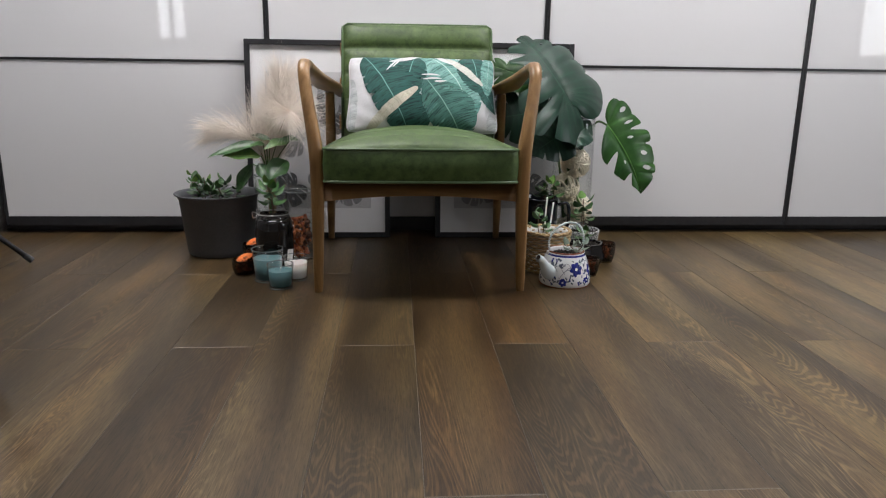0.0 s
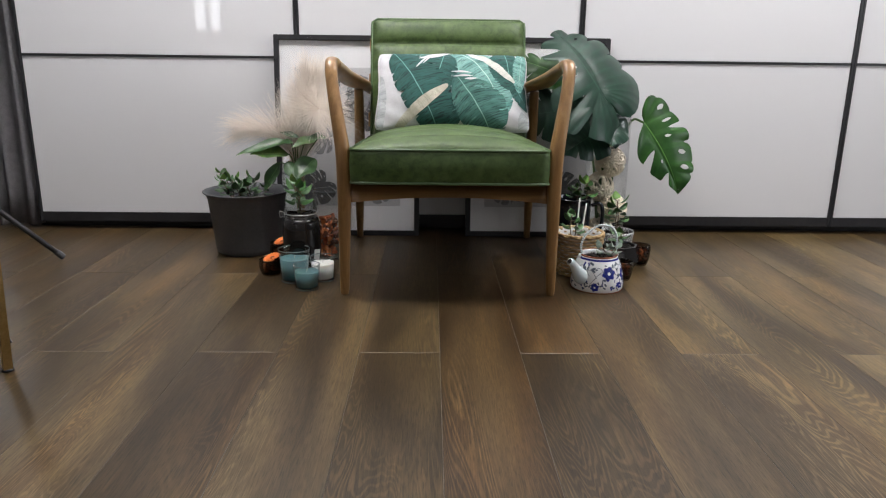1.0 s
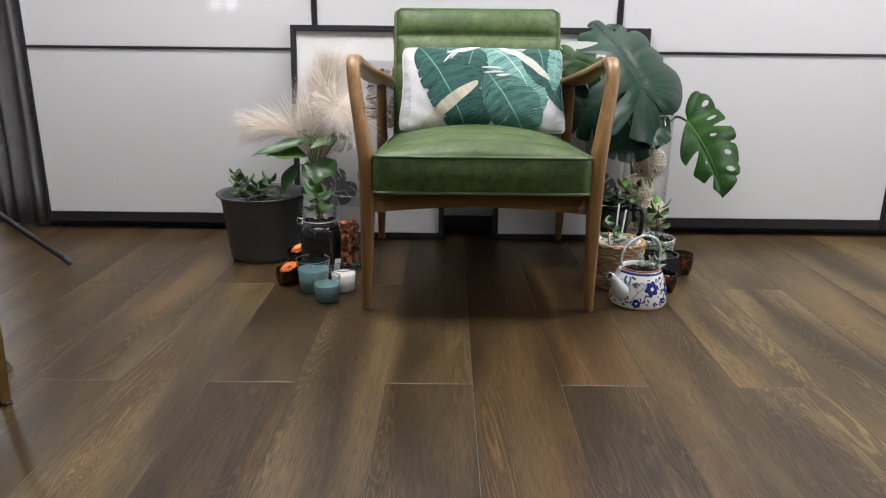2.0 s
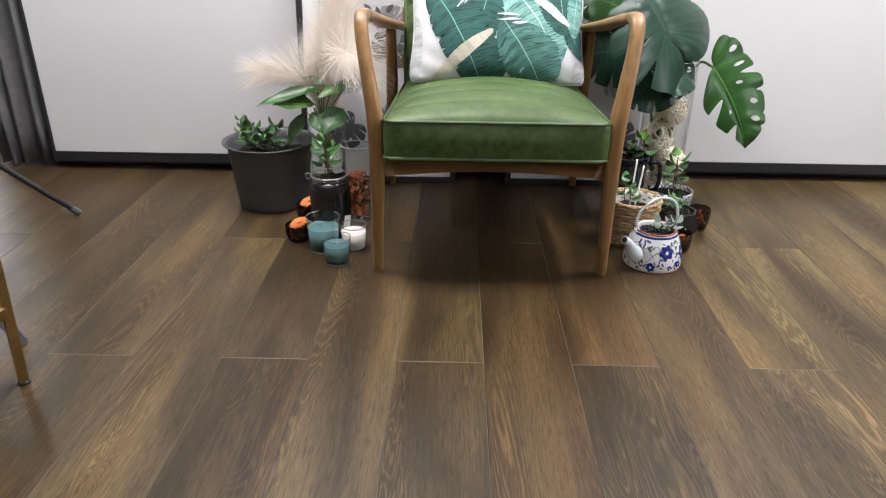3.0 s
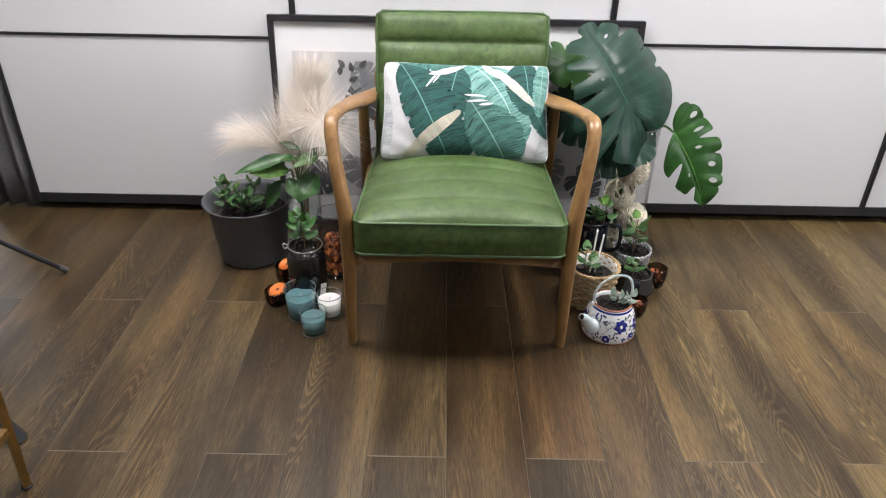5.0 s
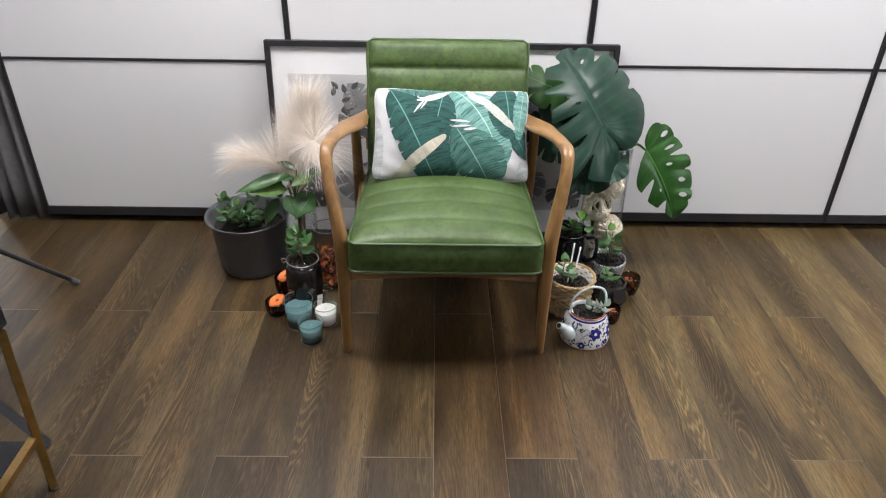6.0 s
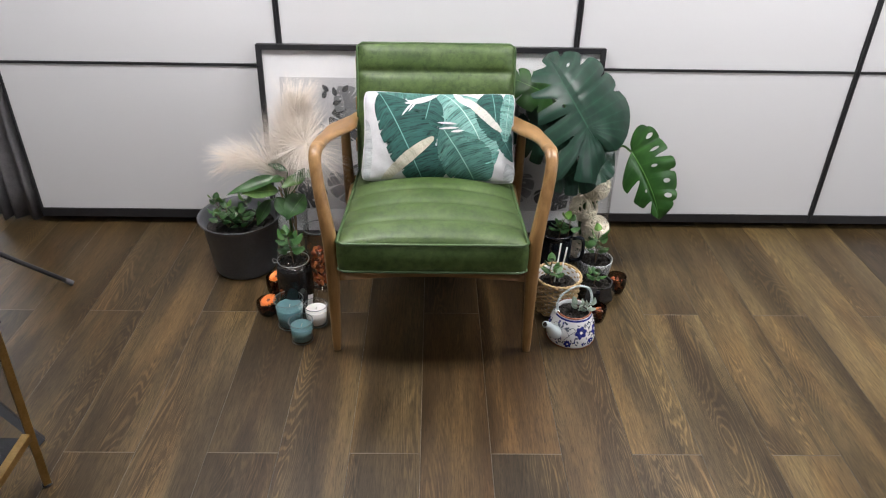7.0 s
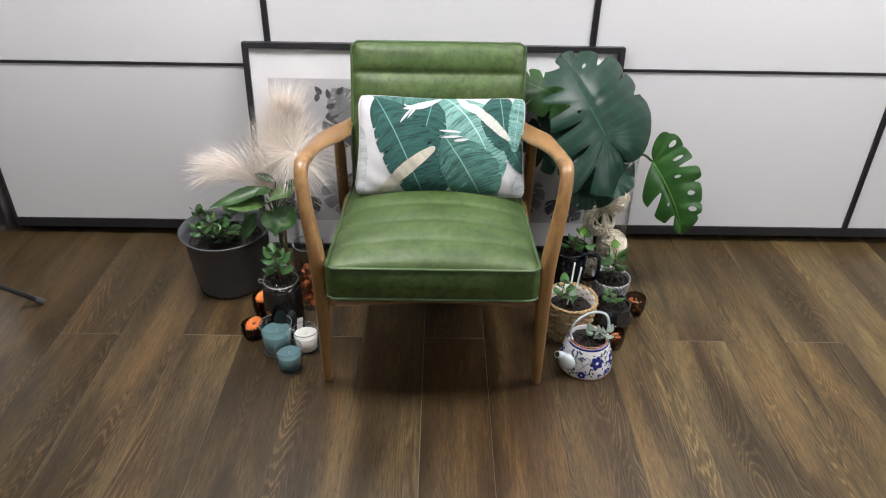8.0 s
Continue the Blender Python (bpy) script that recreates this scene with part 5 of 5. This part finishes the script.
for a, b in (((-0.008, 0.01, 0.10), (0.004, 0.034, 0.236)), ((0.008, 0.012, 0.10), (0.027, 0.04, 0.217))):
    part("stick", tube([a, tuple((Vector(a) + Vector(b)) / 2), b], 0.0026, 8), M["stick"], basket, "white wooden stick")

mug = thing("enamel_mug_planter", (0.425, 0.392, 0), "dark blue enamel mug planter with a young plant", "planter")
part("mug", vessel(0.058, 0.062, 0.212, 0.003, 0.008, rim=0.002), M["enamel"], mug)
part("handle", tube([(0.060, -0.02, 0.190), (0.088, -0.03, 0.196), (0.096, -0.032, 0.160), (0.090, -0.030, 0.115), (0.058, -0.02, 0.10)], 0.006, 10), M["enamel"], mug)
soil(mug, 0.0585, 0.186, 14)
rosette(mug, (0.012, -0.01, 0.186), 6, 0.075, 0.04, 0.030, 0.010, M["small_leaf"], 51, M["young_leaf"], stems=2)
rosette(mug, (0.040, -0.02, 0.19), 5, 0.085, 0.02, 0.030, 0.011, M["small_leaf"], 53, M["young_leaf"], stems=1)

wp = thing("plant_pot", (0.576, 0.392, 0), "white crackle-glazed round pot with a leafy young plant", "plant pot", "small plant pots")
part("pot", vessel(0.050, 0.0625, 0.100, 0.004, 0.006), M["crackle"], wp)
soil(wp, 0.0575, 0.084, 16)
rosette(wp, (0.0, -0.01, 0.085), 7, 0.125, 0.03, 0.040, 0.015, M["small_leaf"], 61, M["young_leaf"], stems=2)

fp = thing("plant_pot", (0.562, 0.272, 0), "black faceted ceramic pot with a small green plant", "plant pot", "small plant pots")
bm = lathe([(0, 0), (0.046, 0), (0.068, 0.036), (0.056, 0.082), (0.050, 0.082), (0.048, 0.07), (0, 0.07)], 8)
part("pot", bm, M["darkglass"], fp, smooth=False)
soil(fp, 0.044, 0.072, 18)
rosette(fp, (-0.012, -0.01, 0.074), 5, 0.060, 0.03, 0.030, 0.011, M["small_leaf"], 71, stems=2)

flower_cup((0.645, 0.324, 0), 0.033, 0.068, "dark amber glass cup filled with potpourri petals", False, 7)
flower_cup((0.545, 0.158, 0), 0.030, 0.058, "small amber glass cup of potpourri behind the teapot", False, 9)

vase = thing("glass_vase", (0.566, 0.53, 0), "tall clear glass cylinder vase with rattan balls and monstera stems", "vase", "glass vases")
g = part("glass", vessel(0.073, 0.073, 0.470, 0.0035, 0.014), M["glass"], vase)
g.visible_shadow = False


part("rim", tube([(0.0713 * math.cos(a), 0.0713 * math.sin(a), 0.4712) for a in np.linspace(0, 2 * math.pi, 49)[:-1]], 0.0015, 6, steps=0, closed=True), M["glass_rim"], vase)


def rattan_ball(loc, r, seed):
    b = thing("rattan_ball", loc, "pale woven rattan ball inside the glass vase", "decorative ball", "rattan balls")
    rnd = random.Random(seed)
    for i in range(38):
        m = Euler((rnd.uniform(0, 6.3), rnd.uniform(0, 6.3), rnd.uniform(0, 6.3))).to_matrix()
        off = rnd.uniform(-0.45, 0.45)
        wob = rnd.uniform(0, 6)
        pts = []
        for a in np.linspace(0, 2 * math.pi, 41)[:-1]:
            o = off + 0.12 * math.sin(3 * a + wob)
            q = math.sqrt(max(0.05, 1 - o * o))
            pts.append(tuple(m @ Vector((r * q * math.cos(a), r * q * math.sin(a), r * o)) * (0.96 + 0.05 * math.sin(5 * a + wob))))
        part("rattan_strand", tube(pts, 0.0028, 6, steps=0, closed=True), M["rattan"], b)


for x, y, z, r, sd in ((0.577, 0.530, 0.315, 0.0525, 1), (0.546, 0.535, 0.226, 0.0500, 2), (0.592, 0.512, 0.152, 0.0490, 3), (0.556, 0.535, 0.064, 0.0490, 4)):
    rattan_ball((x, y, z), r, sd)

monstera = thing("monstera", (0.566, 0.53, 0.015), "monstera stems with large split green leaves in a glass vase", "plant")
mo = Vector((0.566, 0.53, 0.015))


def monstera_leaf(hub, tip, facing, length, half, lobes, seed, material, curl, s0=0.5, gap=0.4, whole=0.25, label="", blade=None):
    y = Vector(tip) - Vector(hub)
    x = y.cross(Vector(facing))
    m = basis(Vector(hub) - mo, x, y)
    part("leaf", blade or monstera_blade(length, half, lobes, s0, gap, seed, curl, False, False, whole), material, monstera, label, m=m)
    h = Vector(hub) - mo
    low = Vector((0.02 * math.sin(seed), 0.02 * math.cos(seed), 0.02))
    part("stem", tube([tuple(low), tuple(low * 0.5 + Vector((0.25 * h.x, 0.02 + 0.2 * h.y, 0.33))), tuple(Vector((h.x * 0.7, h.y * 0.7 + 0.03, max(0.44, h.z * 0.95)))), tuple(h)], 0.0042, 8, steps=8), M["stem"], monstera)


BIG_LEFT = [(0, 0), (0.06, -0.10), (0.12, -0.22), (0.08, -0.34), (-0.08, -0.39), (-0.28, -0.33), (-0.46, -0.24), (-0.61, -0.13), (-0.62, 0.06), (-0.57, 0.25),
            (-0.50, 0.44), (-0.46, 0.63), (-0.37, 0.79), (-0.16, 0.93), (0, 1.0)]
BIG_RIGHT = [(0, 0), (0.08, -0.12), (0.23, -0.18), (0.41, -0.13), (0.56, 0.0), (0.66, 0.16), (0.72, 0.34), (0.71, 0.50), (0.63, 0.68), (0.47, 0.86), (0.22, 0.99), (0, 1.0)]
big_blade = lobed_leaf(0.33, [
    (BIG_LEFT, 0.47, [((-0.46, -0.24), 0.50, 0.028), ((-0.62, 0.02), 0.32, 0.026), ((-0.54, 0.33), 0.30, 0.014), ((-0.475, 0.56), 0.40, 0.028), ((-0.40, 0.75), 0.42, 0.028), ((-0.16, 0.93), 0.55, 0.025)], {3: (0.30, 0.06, 0.10)}),
    (BIG_RIGHT, 0.40, [((0.72, 0.42), 0.80, 0.016), ((0.65, 0.64), 0.70, 0.005), ((0.47, 0.86), 0.64, 0.020), ((0.22, 0.99), 0.70, 0.014)], {3: (0.45, 0.07, 0.07)})],
    5, 0.34, 0.10, -0.10, 0.33, 0.14)
monstera_leaf((0.532, 0.456, 0.517), (0.373, 0.626, 0.751), (0.34, -0.62, 0.68), 0, 0, 0, 5, M["monstera"], 0, label="large deep green split leaf", blade=big_blade)
FRESH_WHOLE = [(0, 0), (-0.01, -0.10), (-0.09, -0.21), (-0.18, -0.27), (-0.27, -0.25), (-0.37, -0.13), (-0.43, 0.10), (-0.46, 0.31), (-0.41, 0.56), (-0.29, 0.83), (-0.15, 0.93), (0, 1.0)]
FRESH_SPLIT = [(0, 0), (0.14, 0.09), (0.25, 0.20), (0.29, 0.36), (0.27, 0.54), (0.19, 0.68), (0.12, 0.80), (0.06, 0.90), (0, 1.0)]
fresh_blade = lobed_leaf(0.275, [
    (FRESH_WHOLE, 0.38, [((-0.30, -0.22), 1.0, 0.0), ((-0.42, 0.02), 1.0, 0.0), ((-0.455, 0.24), 0.52, 0.024), ((-0.44, 0.48), 0.80, 0.012), ((-0.34, 0.72), 1.0, 0.0), ((-0.27, 0.86), 0.9, 0.01)],
     {1: (0.72, 0.13, 0.16), 2: (0.62, 0.16, 0.10), 3: (0.36, 0.09, 0.09), 4: (0.62, 0.12, 0.12), 5: (0.62, 0.16, 0.22)}),
    (FRESH_SPLIT, 0.30, [((0.27, 0.54), 0.30, 0.055), ((0.12, 0.80), 0.32, 0.045)], {1: (0.3, 0.06, 0.06)})],
    9, 0.25, 0.04, -0.03, 0.0)
monstera_leaf((0.682, 0.517, 0.452), (0.808, 0.467, 0.212), (0.10, -0.95, 0.25), 0, 0, 0, 9, M["monstera_b"], 0, label="fresh green split leaf with holes", blade=fresh_blade)
monstera_leaf((0.400, 0.630, 0.610), (0.270, 0.670, 0.660), (-0.1, -0.6, 0.8), 0.17, 0.080, 4, 12, M["monstera_b"], 0.3, 0.6, 0.4)
monstera_leaf((0.460, 0.590, 0.490), (0.290, 0.600, 0.470), (0.0, -0.9, 0.4), 0.20, 0.110, 5, 15, M["monstera"], 0.3, 0.6, 0.4)
monstera_leaf((0.535, 0.470, 0.440), (0.420, 0.430, 0.375), (0.1, -0.8, 0.6), 0.17, 0.085, 4, 18, M["monstera"], 0.3, 0.6, 0.4)
monstera_leaf((0.560, 0.480, 0.470), (0.545, 0.390, 0.390), (0.2, -0.7, 0.7), 0.12, 0.070, 3, 21, M["monstera"], 0.4, 0.8, 0.2)

# ---- side cabinet and lamp tripod at the edge of the room ----
cab = thing("side_cabinet", (-1.20, -0.70, 0), "black lacquered side cabinet on a splayed brass frame", "side table")
part("body", box((-0.25, -0.26, 0.455), (0.25, 0.237, 0.72), 0.004), M["lacquer"], cab, smooth=False)
for x in (-1, 1):
    for y in (-1, 1):
        part("leg", sweep([(x * 0.238, y * 0.222, 0.453, 0.012, 0.012), (x * 0.251, y * 0.176, 0.004, 0.012, 0.012)], (1, 0, 0), 4, power=2), M["gold"], cab, smooth=False)
        part("foot", lathe([(0, 0), (0.012, 0), (0.012, 0.005), (0, 0.005)], 12), M["black"], cab, m=pose(x * 0.251, y * 0.176, 0))
for x in (-1, 1):
    part("stretcher", box((x * 0.246 - 0.010, -0.18, 0.150), (x * 0.246 + 0.010, 0.18, 0.170), 0.001), M["gold"], cab, smooth=False)
# Added pale board, unseen itself, gives the doors a light rectangle to reflect.
part("back_board", box((-0.24, 0.2375, 0.460), (0.24, 0.2405, 0.715)), M["cloth"], cab, "pale back board, unseen, added for its reflection in the doors", smooth=False)
part("shelf", box((-0.234, -0.174, 0.152), (0.234, 0.174, 0.163), 0.001), M["lacquer"], cab, smooth=False)

tri = thing("tripod_stand", (-1.64, 0.02, 0), "slim black metal tripod light stand with braced legs", "tripod")
foot = Vector((-1.262, 0.338, 0.008)) - Vector((-1.64, 0.02, 0))
collar = Vector((0, 0, 0.55))
for k in range(3):
    r = Matrix.Rotation(k * 2 * math.pi / 3, 3, "Z")
    f = r @ foot
    part("leg", tube([tuple(f), tuple((f + collar) / 2), tuple(collar + f * 0.03)], 0.0085, 8), M["black"], tri)
    mid = f.lerp(collar, 0.42)
    part("brace", tube([(0, 0, 0.12), tuple((mid + Vector((0, 0, 0.12))) / 2), tuple(mid)], 0.006, 6), M["black"], tri)
    part("rivet", lathe([(0, -0.011), (0.004, -0.011), (0.004, 0.011), (0, 0.011)], 10), M["steel"], tri, m=pose(*mid, 90, 0, 40))
    part("rubber_foot", tube([tuple(f), tuple(f + (collar - f) * 0.02), tuple(f + (collar - f) * 0.04)], 0.0105, 8), M["anthracite"], tri)
part("pole", tube([(0, 0, 0.10), (0, 0, 0.9), (0, 0, 1.7)], 0.011, 10), M["black"], tri)

stand = thing("folding_stand", (-1.27, -0.36, 0), "slim black folding stand with splayed legs behind the side cabinet", "stand")
for sx_, sy_ in ((1, 1), (-1, 1), (-1, -1)):
    foot_x, foot_y = sx_ * 0.245, -0.028 if sy_ > 0 else 0.20
    part("leg", sweep([(foot_x, foot_y, 0.003, 0.016, 0.010), (foot_x * 0.62, foot_y * 0.8 - 0.008, 0.16, 0.016, 0.010), (foot_x * 0.1, 0.02, 0.44, 0.016, 0.010)], (0, 1, 0), 4, power=2), M["black"], stand, smooth=False)
part("hinge", lathe([(0, 0.43), (0.03, 0.43), (0.034, 0.445), (0.03, 0.46), (0, 0.46)], 16), M["black"], stand)


# ---- floor planks ----
STRIP, LENGTH, SEAM_X, JOINT_A, JOINT_B = 0.1857, 1.226, -0.2135, -0.4205, 0.192
# Plank tones also paint room light: left and centre shaded, right paled by sheen.
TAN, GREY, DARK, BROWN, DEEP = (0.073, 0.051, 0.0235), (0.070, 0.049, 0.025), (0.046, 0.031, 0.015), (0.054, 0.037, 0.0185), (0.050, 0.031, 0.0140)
SHADED_TONES = {(-1, 0): BROWN, (-1, 1): BROWN, (-1, -1): BROWN, (-2, 0): DARK, (-2, -1): DARK, (-3, 0): GREY, (-3, 1): BROWN, (-3, -1): BROWN, (-4, 0): BROWN, (-4, -1): DARK, (-5, 0): DARK, (-5, -1): BROWN, (-6, -1): DARK, (-5, 1): BROWN, (-7, -1): DARK, (-7, 0): DARK, (-8, 0): DARK,
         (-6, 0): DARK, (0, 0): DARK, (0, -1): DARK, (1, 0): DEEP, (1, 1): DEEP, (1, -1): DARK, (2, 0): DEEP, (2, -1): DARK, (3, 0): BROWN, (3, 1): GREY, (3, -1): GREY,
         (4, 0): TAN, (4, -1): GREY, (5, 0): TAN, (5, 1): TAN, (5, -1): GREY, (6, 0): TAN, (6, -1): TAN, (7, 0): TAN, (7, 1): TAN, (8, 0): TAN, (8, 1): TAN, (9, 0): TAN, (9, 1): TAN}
plank_rnd = random.Random(5)
plank_meshes = {}


def plank_mesh(w, l):
    key = (round(w, 3), round(l, 3))
    if key not in plank_meshes:
        bm = bmesh.new()
        c = 0.0009
        ring = []
        for ix, iy, z in ((0.0, 0.0, -0.006), (0.0, 0.0, -0.0005), (c, 0.0013, 0.0)):
            ring.append([bm.verts.new((x, y, z)) for x, y in ((-w / 2 + ix, -l / 2 + iy), (w / 2 - ix, -l / 2 + iy), (w / 2 - ix, l / 2 - iy), (-w / 2 + ix, l / 2 - iy))])
        for level, (a, b) in enumerate(zip(ring, ring[1:])):
            for k in range(4):
                f = bm.faces.new((a[k], a[(k + 1) % 4], b[(k + 1) % 4], b[k]))
                f.material_index = 1 if k in (0, 2) else 2 if level else 0
        bm.faces.new(ring[-1])
        me = bpy.data.meshes.new("plank")
        bm.to_mesh(me)
        bm.free()
        me.materials.append(M["plank"])
        me.materials.append(M["joint"])
        me.materials.append(M["seam"])
        plank_meshes[key] = me
    return plank_meshes[key]


for s in range(-13, 19):
    xa = SEAM_X + s * STRIP
    if xa + STRIP < X0 or xa > X1:
        continue
    y = (JOINT_A if s % 2 == 0 else JOINT_B - LENGTH)
    for row in range(-4, 3):
        a, b = max(y + row * LENGTH, Y0), min(y + (row + 1) * LENGTH, Y1)
        if b - a < 0.02:
            continue
        l, r = max(xa, X0), min(xa + STRIP, X1)
        if r - l < 0.02:
            continue
        tone = SHADED_TONES.get((s, row)) or plank_rnd.choice((TAN, GREY, BROWN, BROWN, GREY, DARK))
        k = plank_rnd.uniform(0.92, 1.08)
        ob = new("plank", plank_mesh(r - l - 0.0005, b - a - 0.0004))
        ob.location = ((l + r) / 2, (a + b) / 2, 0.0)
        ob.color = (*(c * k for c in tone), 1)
        ob.parent = floor
